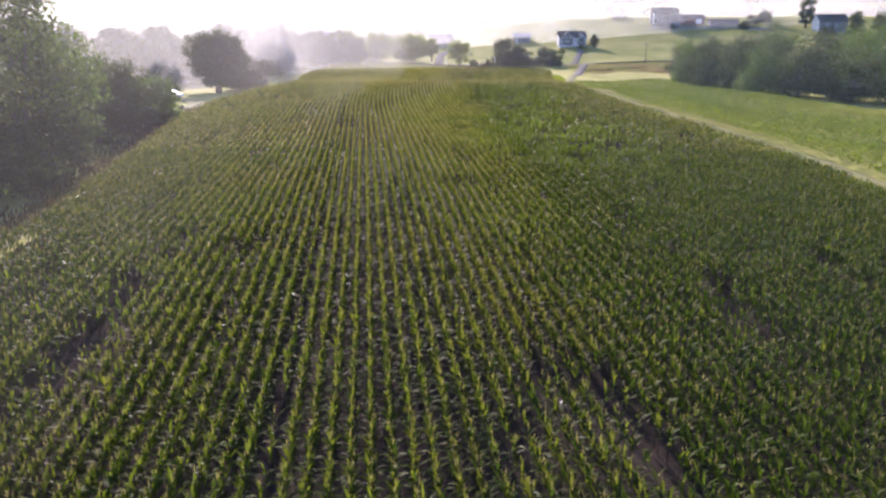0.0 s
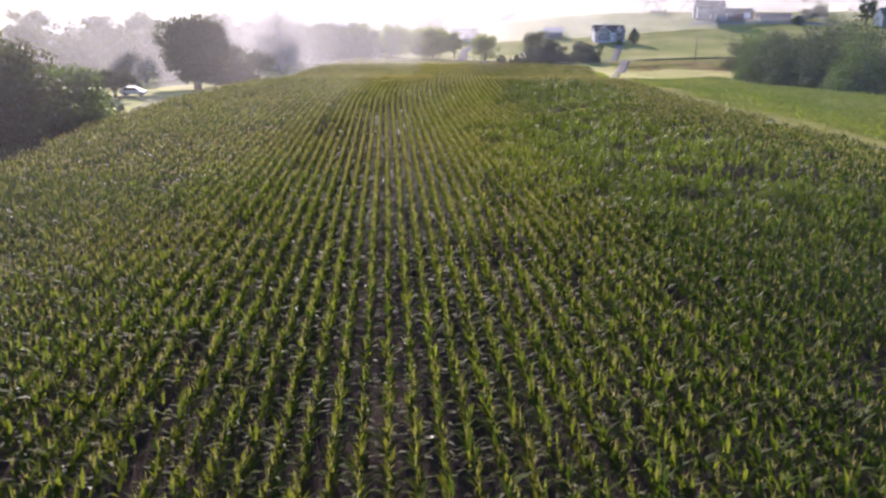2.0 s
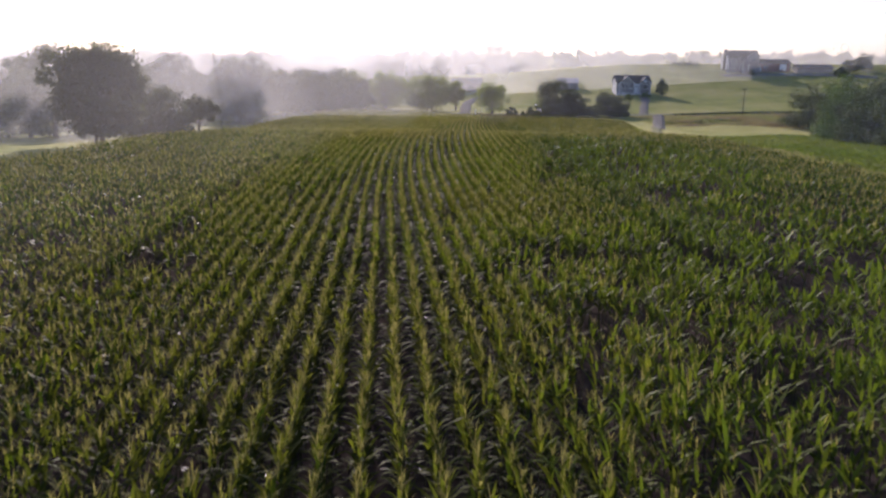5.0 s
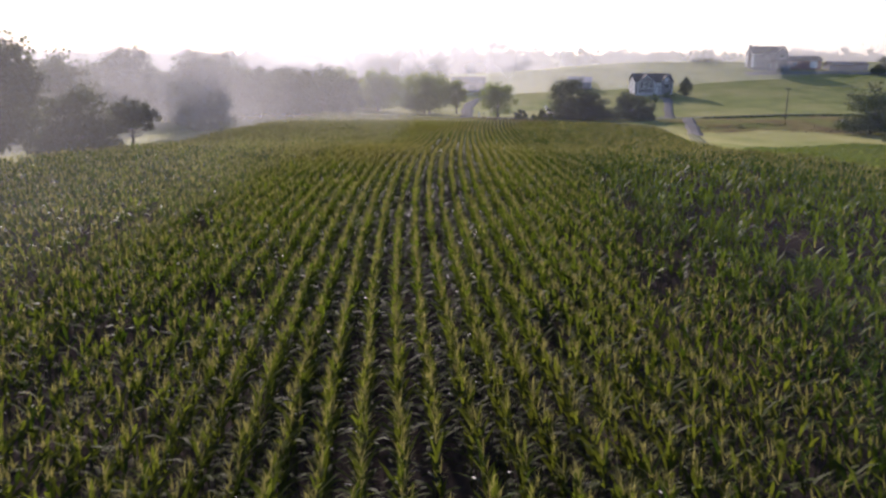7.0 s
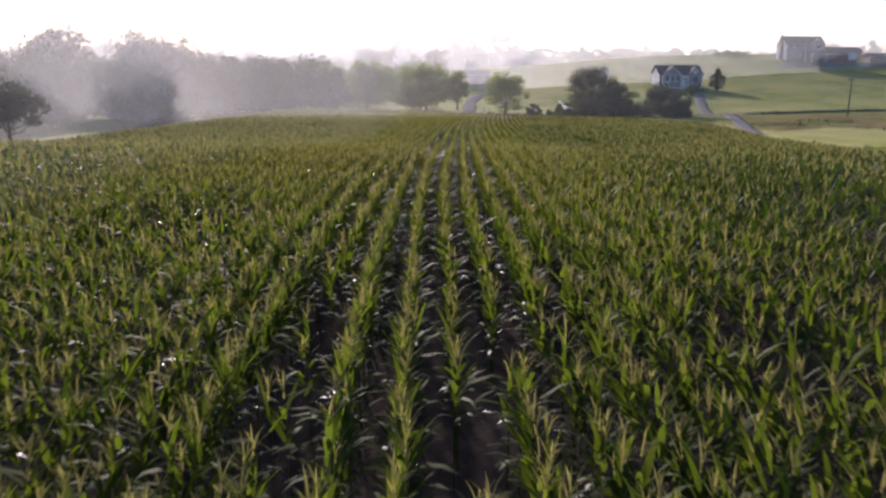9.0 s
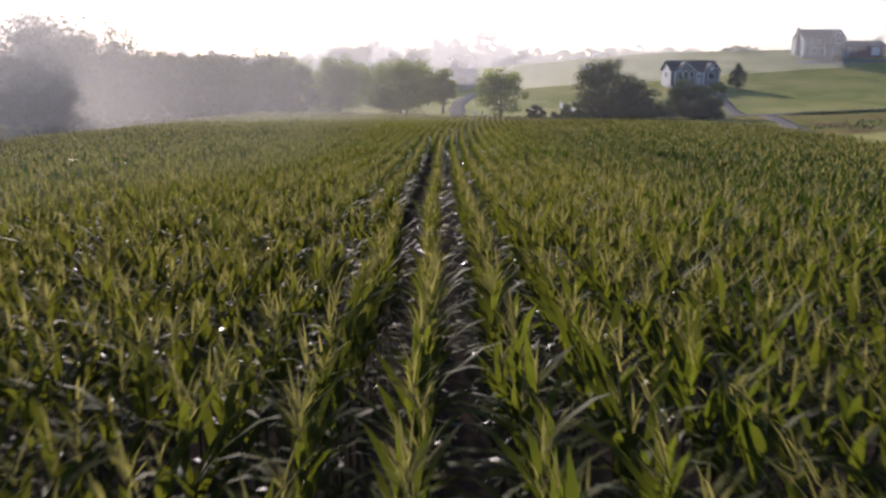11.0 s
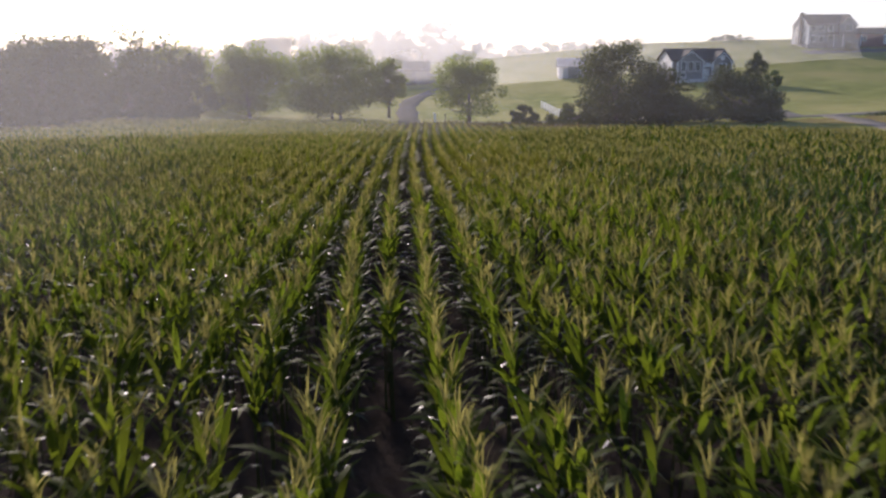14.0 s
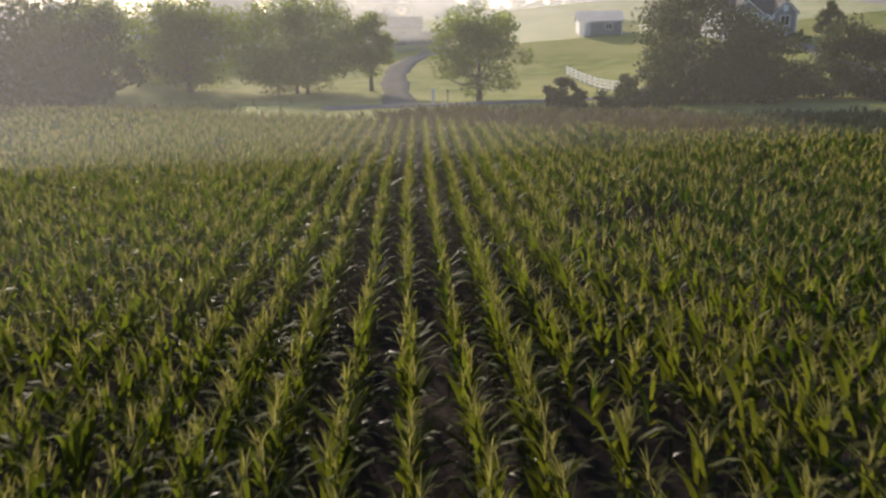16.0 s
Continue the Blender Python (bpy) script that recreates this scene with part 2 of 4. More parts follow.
def strip(name, line, width, material, label, lift=0.05):
    """A ribbon with thickness along a line on the ground."""
    pts = [Vector(p) for p in line]
    dense = []
    for a, b in zip(pts, pts[1:]):
        n = max(2, int((b - a).length / 2.0))
        dense += [a.lerp(b, k / n) for k in range(n)]
    dense.append(pts[-1])
    for _ in range(6):
        dense = [dense[0]] + [(p + q + r) / 3 for p, q, r in zip(dense, dense[1:], dense[2:])] + [dense[-1]]
    bm = bmesh.new()
    rows = []
    for i, p in enumerate(dense):
        way = (dense[min(i + 1, len(dense) - 1)] - dense[max(i - 1, 0)]).normalized()
        side = Vector((way.y, -way.x))
        w = width * (1 + 0.12 * math.sin(i * 0.7) + 0.08 * math.sin(i * 1.9))
        ring = []
        for k, dz in ((-0.5, -0.3), (-0.46, lift), (-0.15, lift + 0.03), (0.15, lift + 0.03), (0.46, lift), (0.5, -0.3)):
            q = p + side * w * k
            ring.append(bm.verts.new((q.x, q.y, at(q.x, q.y) + dz)))
        rows.append(ring)
    for a, b in zip(rows, rows[1:]):
        for k in range(5):
            f = bm.faces.new((a[k], a[k + 1], b[k + 1], b[k]))
            f.smooth = True
    bmesh.ops.recalc_face_normals(bm, faces=bm.faces)
    me = bpy.data.meshes.new(name)
    bm.to_mesh(me)
    bm.free()
    me.materials.append(M[material])
    return tagged(new(name, me), label, name.replace("_", " "), kind="structure")


strip("road", [(-10, 344.5), (-5, 345), (5, 346), (30, 349), (60, 347), (110, 349), (260, 356)], 4.6, "gravel", "pale grey gravel lane between the field and the pasture", 0.07)
strip("farm_track", [(46, 20), (46.8, 75), (46.4, 100), (44.0, 126), (41.0, 146), (38.0, 172), (36.3, 207), (37.6, 240), (42.2, 270), (46, 288), (48.6, 299)], 2.8, "track", "pale grassy farm track beside the corn", 0.07)
strip("track_end", [(48, 294), (51, 306), (56, 328), (60, 346)], 3.4, "gravel", "grey gravel end of the farm track meeting the lane", 0.07)
strip("driveway", [(-1.8, 345), (-1.8, 375), (-1.6, 395), (0, 408), (5, 418), (9, 424)], 4.2, "gravel", "gravel driveway climbing to a barn", 0.07)
strip("house_drive", [(56, 349), (61, 372), (66, 392), (66, 401)], 3.0, "gravel", "pale gravel drive up to a house", 0.07)
strip("yard_drive", [(112, 454), (128, 456), (150, 458), (180, 452)], 7.0, "gravel", "blue-grey gravel yard before a house", 0.07)
strip("left_lane", [(-130, 158), (-80, 172), (-59, 179), (-51, 168), (-46, 146)], 4.0, "track", "pale dirt lane beside the trees", 0.12)


# ---- corn ----
def row_shift(y):
    """The rows bend gently: sideways shift of a row against its start."""
    ys = np.arange(-20, 340, 2.0)
    slope = np.interp(ys, (0, 135, 190, 232, 300), (-0.090, -0.100, 0.0, 0.0, 0.055))
    return np.interp(y, ys, (np.cumsum(slope) - 10 * slope[0]) * 2.0)


def leaves(base, turn, rise, droop, length, width, nodes, rng):
    """Arched strap leaves from arrays; nodes: (share of length, share of width)."""
    n = len(turn)
    out = np.stack([np.cos(turn), np.sin(turn)], -1)
    side = np.stack([-np.sin(turn), np.cos(turn), np.zeros(n)], -1)
    side[:, 2] = rng.uniform(-0.35, 0.35, n)
    p = base.copy()
    verts, before = [], 0.0
    for s, w in nodes:
        step = (s - before) * length
        ang = rise - droop * (0.5 * (s + before)) ** 1.2
        if s > 0:
            p = p + np.concatenate([out * (np.cos(ang) * step)[:, None], (np.sin(ang) * step)[:, None]], -1)
        before = s
        if w > 0:
            e = side * (width * w * 0.5)[:, None]
            verts += [p - e, p + e]
        else:
            verts += [p.copy()]
    k = len(verts)
    V = np.stack(verts, 1).reshape(-1, 3)
    tri = []
    m = (k - 1) // 2
    for j in range(m - 1):
        a = 2 * j
        tri += [(a, a + 1, a + 3), (a, a + 3, a + 2)]
    tri.append((k - 3, k - 2, k - 1))
    T = (np.array(tri)[None] + (np.arange(n) * k)[:, None, None]).reshape(-1, 3)
    return V, T


class Heap:
    """Collects triangles of several materials for one mesh."""

    def __init__(self):
        self.v, self.t, self.m, self.n = [], [], [], 0

    def add(self, V, T, m):
        self.v.append(V)
        self.t.append(T + self.n)
        self.m.append(np.full(len(T), m))
        self.n += len(V)

    def mesh(self, name, mats, smooth=False):
        return mesh_of(name, np.concatenate(self.v), np.concatenate(self.t), mats, np.concatenate(self.m), smooth)


# thin or bare places in the stand: x, y, half-width, half-length
BARE = [(-18.3, 44, 1.6, 4.5), (-17.5, 36, 2.0, 6.0), (-18.0, 53, 1.0, 5.0), (7.0, 30, 1.2, 5.0), (8.0, 26, 1.2, 4.5), (8.6, 67, 0.8, 2.2), (15.3, 51.5, 0.9, 1.6),
        (-17.4, 81, 1.3, 4.0), (-14.7, 88, 0.7, 2.4), (-0.9, 91.5, 1.0, 1.3), (0.9, 89.5, 1.1, 1.3), (6.2, 85, 0.8, 1.4), (14.4, 102.5, 1.7, 1.6), (16.6, 105, 1.7, 1.6), (16.8, 90, 2.0, 1.4),
        (3.1, 110, 0.9, 2.6), (7.3, 104.5, 0.9, 2.2), (5.8, 107.4, 0.7, 1.6), (4.5, 145, 1.4, 2.2), (0.4, 139, 0.8, 2.4), (2.5, 150.5, 1.1, 3.4), (1.1, 162.3, 1.1, 2.2),
        (7.4, 174, 0.8, 9.0), (6.7, 161, 0.9, 6.0), (9.0, 156, 2.6, 1.3), (11.1, 167.8, 1.4, 2.2), (13.5, 162, 1.3, 1.6), (-3.9, 152, 0.45, 4.0), (-1.9, 167, 0.45, 5.0), (-3.2, 181, 0.45, 5.0),
        (-2.6, 162, 0.7, 2.2), (-3.4, 158.6, 0.7, 2.2), (-7.6, 238, 1.0, 1.3), (-2.5, 246, 0.45, 5.5), (-2.2, 267, 0.5, 3.0), (-1.6, 272.6, 0.75, 4.4), (-4.9, 277, 0.4, 2.0)]
# rows that the planter missed, over a stretch: row, from, to, how bare
MISSED = [(-5, 22, 62, 0.82), (-5, 112, 160, 0.9), (-4, 116, 126, 0.8), (12, 158, 170, 0.9), (13, 198, 241, 1.15), (13, 243, 246.5, 1.15), (-11, 118, 150, 0.85)]


def lush(x, y):
    """The greener, weedier, taller part of the stand."""
    a = np.exp(-(((x - 15 + 0.05 * (y - 100)) / 14.5) ** 2 + ((y - 106) / 27) ** 2) ** 3)
    b = np.exp(-(((x - 15) / 9.5) ** 2 + ((y - 158) / 26) ** 2) ** 3)
    return np.clip(a + b, 0, 1)


def corn():
    rng = np.random.default_rng(5)
    heap = Heap()
    P = []
    for k in range(-70, 96):
        x0 = -0.11 + 0.76 * k
        y = np.arange(-12.0, 342.0, 0.2)
        x = x0 + row_shift(y)
        P.append(np.stack([x, y, np.full(len(y), k)], -1))
    P = np.concatenate(P)
    P = P[in_field(P[:, 0], P[:, 1])]
    x, y, k = P.T
    path = np.interp(y, (0, 85, 150, 190, 265, 330), (0, -1.6, -3.6, -5.2, -4.7, -3.5))
    off = np.abs(x - path)
    ragged = off + rng.normal(0, 1.1, len(x))
    near = (y > 74) & (y < 296) & (ragged < 5.4)
    mid = ~near & (((y < 92) & (y > 18)) | (ragged < 15) & (y > 92))
    keep = np.where(near, 0.86, np.where(mid, np.where(y < 92, 0.76, 0.68), 0.42))
    # even spacing along each row, shifted from row to row
    keep = keep * (np.mod(np.round((y + 12) / 0.2) * 0.618034 + k * 0.37, 1.0) < keep)
    bare = np.zeros(len(x))
    for bx, by, hx, hy in BARE:
        bare = np.maximum(bare, 1.0 - (((x - bx - (row_shift(y) - row_shift(by))) / hx) ** 2 + ((y - by) / hy) ** 2))
    for kk, ya, yb, gap in MISSED:
        bare[(k == kk) & (y > ya) & (y < yb)] = gap
    wob = np.array([noise.noise(Vector((a * 0.35, b * 0.09, 3.0))) for a, b in zip(np.repeat(np.arange(-60, 60, 1.0), 340), np.tile(np.arange(0, 340, 1.0), 120))]).reshape(120, 340)
    thin = wob[np.clip((x + 60).astype(int), 0, 119), np.clip(y.astype(int), 0, 339)]
    ok = (keep > 0) & (rng.random(len(x)) > bare * 0.88) & ((thin < 0.36) | (rng.random(len(x)) < 0.45))
    # the rows on both sides lean into the longest gap
    x = x + 0.14 * ease(y, 192, 202) * (1 - ease(y, 242, 250)) * ((k == 12) * 1.0 - (k == 14) * 1.0)
    x, y, near, mid, thin, off = x[ok], y[ok], near[ok], mid[ok], thin[ok], off[ok]
    L = lush(x, y)
    knots = np.array([noise.noise(Vector((a * 0.42, b * 0.30, 9.0))) for a, b in zip(np.repeat(np.arange(-60, 60, 1.0), 340), np.tile(np.arange(0, 340, 1.0), 120))]).reshape(120, 340)
    clump = knots[np.clip((x + 60).astype(int), 0, 119), np.clip(y.astype(int), 0, 339)]
    ok = rng.random(len(x)) > 0.75 * L * (clump < -0.22)
    x, y, near, mid, thin, L, clump = x[ok], y[ok], near[ok], mid[ok], thin[ok], L[ok], clump[ok]
    # deeper green by the farm track; at the sides and near end it also imitates shade
    green = np.clip(0.95 * ease(x - np.interp(y, (0, 100, 190, 330), (4, 3, -3, -3)), 0, 12) + 0.35 * ease(-x, 16, 26) + 0.25 * np.clip(thin, -1, 1) + 0.35 * (1 - ease(y, 60, 110)) + 0.28 * ease(off[ok], 4, 13) * ease(y, 60, 110), 0, 0.95)
    n = len(x)
    x = x + rng.normal(0, 0.055, n) + L * rng.normal(0, 0.24, n)
    y = y + rng.normal(0, 0.05, n)
    tall = rng.normal(1.0, np.where(near, 0.075, 0.06), n) * (1 + (0.06 + 0.5 * clump) * L - 0.12 * np.clip(thin, 0, 1))
    z = land(x, y)
    four, three = ((0, 0.55), (0.35, 1.0), (0.72, 0.75), (1, 0)), ((0, 0.6), (0.5, 1.0), (1, 0))
    # kinds of leaf: foot height, rise, droop, length, spread, matt or glossy
    full = [(0.66, 50, 118, 0.44, 0.35, 3), (0.90, 52, 116, 0.46, 0.4, 3), (1.06, 56, 110, 0.46, 0.5, 3), (1.02, 56, 68, 0.58, 0.7, 0), (1.12, 57, 64, 0.66, 0.8, 0), (1.22, 59, 60, 0.68, 0.9, 0),
            (1.32, 63, 54, 0.62, 1.1, 0), (1.42, 69, 44, 0.55, 1.4, 0), (1.50, 74, 38, 0.45, 1.8, 0)]
    half = [(0.90, 56, 112, 0.40, 0.4, 3), (1.02, 54, 64, 0.60, 0.6, 0), (1.12, 56, 60, 0.66, 0.7, 0), (1.24, 60, 56, 0.66, 0.9, 0), (1.36, 66, 48, 0.58, 1.2, 0), (1.48, 73, 40, 0.46, 1.6, 0)]
    early = [(0.90, 56, 112, 0.40, 0.45, 3), (1.00, 54, 64, 0.60, 0.5, 0)] + half[2:]
    few = [(1.12, 54, 64, 0.74, 0.9, 0), (1.28, 60, 56, 0.70, 1.1, 0), (1.44, 70, 42, 0.56, 1.5, 0)]
    for which, kinds, nodes, wide, tasses, tass_w in ((near, full, four, 0.076, 8, 0.018), (mid & (y < 92), early, three, 0.104, 4, 0.026), (mid & (y >= 92), half, three, 0.088, 6, 0.034), (~near & ~mid, few, three, 0.150, 4, 0.075)):
        b = np.stack([x[which], y[which], z[which]], -1)
        h = tall[which]
        m = len(b)
        lu, gr = L[which], green[which]
        spin = rng.normal(0, 0.45, m)
        fine = nodes is four
        for j, (foot, up, fall, long, spread, gloss) in enumerate(kinds):
            base = b.copy()
            base[:, 2] += h * foot + rng.normal(0, 0.05, m)
            turn = spin + (0 if j % 2 else math.pi) + rng.normal(0, spread, m)
            if not gloss:
                along = rng.random(m) < (0.36 if fine else 0.30)
                turn = np.where(along, math.pi * (0.5 if j % 2 else 1.5) + rng.normal(0, 0.55, m), turn)
            rise = np.radians(rng.normal(up, 8, m))
            droop = np.radians(np.abs(rng.normal(fall, 18, m))) * (1 - 0.3 * lu)
            length = rng.normal(long, 0.09, m) * h
            width = rng.normal(1.0, 0.13, m) * wide * (0.62 if gloss else 1.0)
            # only some of the lower leaves are waxy; the weedy part and the darkened sides have their own tones
            sort = np.where(rng.random(m) < (0.05 + 0.33 * ease(b[:, 1], 125, 195) if fine else 0.03 + 0.12 * ease(b[:, 1], 170, 200)) * (1 - 0.8 * ease(b[:, 1], 250, 285)), 3, 5) if gloss else np.where(rng.random(m) < lu * 0.85, 6, np.where(rng.random(m) < gr, 4, 0))
            for g in np.unique(sort):
                w = sort == g
                heap.add(*leaves(base[w], turn[w], rise[w], droop[w], length[w], width[w], nodes, rng), int(g))
        for j in range(tasses):
            some = rng.random(m) > 0.06 + 0.6 * lu + (0.2 if kinds is few else 0.38) * gr * (b[:, 1] < 262)
            base = b[some]
            q = len(base)
            base[:, 2] += h[some] * 1.70 + rng.normal(0, 0.04, q) + 0.02 * j
            turn = rng.uniform(0, 6.28, q)
            rise = np.radians(rng.normal(85 if j == 0 else 56, 12, q))
            heap.add(*leaves(base, turn, rise, np.full(q, 0.5), rng.normal(0.36 if j == 0 else 0.30, 0.05, q), np.full(q, tass_w), ((0, 1.0), (0.6, 0.9), (1, 0)) if fine else ((0, 1.0), (1, 0)), rng), 1)
        if kinds is not few:
            turn = rng.uniform(0, 6.28, m)
            heap.add(*leaves(b - np.array([0, 0, 0.05]), turn, np.full(m, 1.55), np.zeros(m), 1.75 * h, np.full(m, 0.04), ((0, 1.0), (1, 0)), rng), 2)
    ob = new("corn", heap.mesh("corn", ["corn_leaf", "tassel", "stalk", "corn_gloss", "corn_green_shade", "corn_low", "corn_weedy"], True))
    tagged(ob, "rows of tall green tasselled corn plants on dark soil", "corn", kind="stuff")


corn()


def low_crop():
    """The lighter green second field across the farm track."""
    rng = np.random.default_rng(9)
    n = 72000
    y = rng.uniform(70, 266, n)
    inner = np.interp(y, (0, 75, 100, 126, 146, 172, 207, 240, 270, 290), (47.6, 48.2, 47.8, 45.4, 42.5, 39.5, 37.8, 39.2, 43.8, 48.4)) - 0.9
    outer = np.interp(y, (20, 100, 147, 164, 175, 195, 220, 245, 266), (96, 92, 84, 80, 76, 74, 75, 78, 78))
    x = inner + (outer - inner) * rng.random(n)
    # the far end runs slantwise from the track to the thicket
    ok = y < np.interp(x, (36, 42, 55, 69, 80), (234, 241, 257, 265, 262))
    x, y = x[ok], y[ok]
    n = len(x)
    z = land(x, y) + rng.uniform(0.7, 1.2, n) + 0.22 * np.sin(x * 0.31 + 1.3 * np.sin(y * 0.11))
    heap = Heap()
    heap.add(*leaves(np.stack([x, y, z], -1), rng.uniform(0, 6.28, n), np.radians(rng.uniform(15, 55, n)), np.full(n, 1.0), rng.uniform(0.35, 0.65, n), rng.uniform(0.2, 0.36, n), ((0, 0.6), (0.5, 1.0), (1, 0)), rng), 0)
    tagged(new("low_crop", heap.mesh("low_crop", ["soy"], True)), "bright yellow-green low crop beyond the farm track", "crop", kind="stuff")


low_crop()


def weeds(name, spots, label, n, high, material="weed", seed=3):
    """A tangle of upright blades round a line of spots: x, y, spread across, spread along."""
    rng = np.random.default_rng(seed)
    heap = Heap()
    for x0, y0, sx, sy in spots:
        x, y = rng.normal(x0, sx, n), rng.normal(y0, sy, n)
        b = np.stack([x, y, land(x, y) - 0.05], -1)
        heap.add(*leaves(b, rng.uniform(0, 6.28, n), np.radians(rng.normal(72, 10, n)), np.full(n, 0.7), rng.uniform(0.4, 1.0, n) * high, rng.uniform(0.12, 0.3, n), ((0, 0.7), (0.5, 1.0), (1, 0)), rng), 0)
    tagged(new(name, heap.mesh(name, [material], True)), label, "weeds", kind="stuff")


weeds("verge_weeds", [(x, float(far_edge(x)) + d + 2 * math.sin(x), 2.2, 1.8) for x in range(-1, 19, 3) for d in (6, 12, 19)], "brownish roadside weeds and brambles along the field's end", 420, 1.6)
weeds("verge_scrub", [(x, float(far_edge(x)) + d + 2 * math.sin(x), 2.2, 2.2) for x in range(19, 37, 3) for d in (6, 14, 24)], "low rough dark grass between the corn and the thicket", 300, 1.1, "leaf_dark", 12)
weeds("verge_grass", [(x, float(far_edge(x)) + 6, 2.5, 2.0) for x in range(-46, -6, 4)] + [(-30, 345, 3, 3), (-24, 346, 4, 3)], "pale tall verge grass along the lane", 300, 1.3, "dry_grass", 4)
weeds("track_weeds", [(float(right_edge(y)) + d, y, 0.9, 3.0) for y in range(40, 290, 6) for d in (1.2, 2.6)], "green grass between corn and farm track", 110, 0.6, "soy", 8)
# dark blades stand in for the bank's shadow and ditch along the lane
weeds("lane_bank", [(x, 342.2 + 0.06 * (x - 60), 2.5, 0.5) for x in range(68, 150, 4)], "dark grass strip for the ditch and its shadow below the lane", 150, 1.0, "leaf_dark", 14)
weeds("meadow_tufts", [(62 + 11 * k, 316 + 7 * math.sin(2.1 * k), 4.0, 2.0) for k in range(8)], "reddish dry grass tufts in the meadow", 160, 0.7, "dry_grass", 15)
weeds("edge_weeds", [(float(left_edge(y)) - 3.0, y, 1.2, 3.0) for y in range(30, 250, 6)], "rough grass and weeds between corn and trees", 160, 1.1, "weed", 6)


# ---- trees ----
def puffs(rng, w, h, z0, shape, count):
    """Clumps of a crown: centres and radii inside an envelope."""
    out = []
    half, mid = (h - z0) / 2, (h + z0) / 2
    while len(out) < count:
        p = rng.uniform(-1, 1, 3)
        if shape == "column":
            d = float((abs(p[0]) ** 2 + abs(p[1]) ** 2) ** 1.5 + abs(p[2]) ** 4)
        elif shape == "bush":
            q = (p[2] + 1) / 2
            d = float(p[0] ** 2 + p[1] ** 2 + q ** 2.4)
        else:
            d = float((p ** 2).sum())
        if d > 1 or d < 0.12:
            continue
        sx = 1.0
        if shape == "cone":
            q = (p[2] + 1) / 2
            sx = 0.35 + 0.75 * (1 - q) - 0.35 * max(0.0, 0.3 - q)
        elif shape == "wide":
            sx = 1.0 - 0.12 * p[2]
        lo, hi = {"ragged": (0.16, 0.36), "column": (0.17, 0.34)}.get(shape, (0.22, 0.42))
        r = rng.uniform(lo, hi) * min(w / 2, half) * (0.7 if shape == "cone" else 1)
        out.append((p[0] * (w / 2 - r * 0.75) * sx, p[1] * (w / 2 - r * 0.75) * sx, mid + p[2] * (half - r * 0.75), r))
    if shape == "bush":
        for k in range(count // 2):
            a, r = rng.uniform(0, 6.28), rng.uniform(0.2, 0.32) * min(w / 2, h * 0.6)
            d = rng.uniform(0.35, 0.95) * (w / 2 - r * 0.6)
            out.append((math.cos(a) * d, math.sin(a) * d, z0 + r * rng.uniform(0.5, 1.3), r))
    return out


def crown_mesh(name, rng, w, h, z0, shape, count, n, leaf, material):
    C = np.array(puffs(rng, w, h, z0, shape, count))
    wt = C[:, 3] ** 2
    i = rng.choice(len(C), n, p=wt / wt.sum())
    d = rng.normal(0, 1, (n, 3))
    d /= np.linalg.norm(d, axis=1)[:, None]
    d[:, 2] = np.where(d[:, 2] < -0.5, d[:, 2] * 0.6, d[:, 2])
    r = C[i, 3] * rng.uniform(0.45, 1.08, n) * np.where(rng.random(n) < 0.06, 1.12, 1.0)
    p = C[i, :3] + d * r[:, None] * np.array([1, 1, 0.85])
    nrm = d + rng.normal(0, 0.6, (n, 3))
    nrm /= np.linalg.norm(nrm, axis=1)[:, None]
    a = np.cross(nrm, rng.normal(0, 1, (n, 3)))
    a /= np.linalg.norm(a, axis=1)[:, None]
    b = np.cross(nrm, a)
    s = (leaf * rng.uniform(0.6, 1.35, n))[:, None]
    bend = nrm * s * 0.18
    V = np.stack([p - a * s * 0.62 - bend, p + b * s * 0.40, p + a * s * 0.62 - bend, p - b * s * 0.40], 1).reshape(-1, 3)
    k = (np.arange(n) * 4)[:, None]
    T = np.concatenate([k + [0, 1, 3], k + [1, 2, 3]])
    return mesh_of(name, V, T, [material]), C


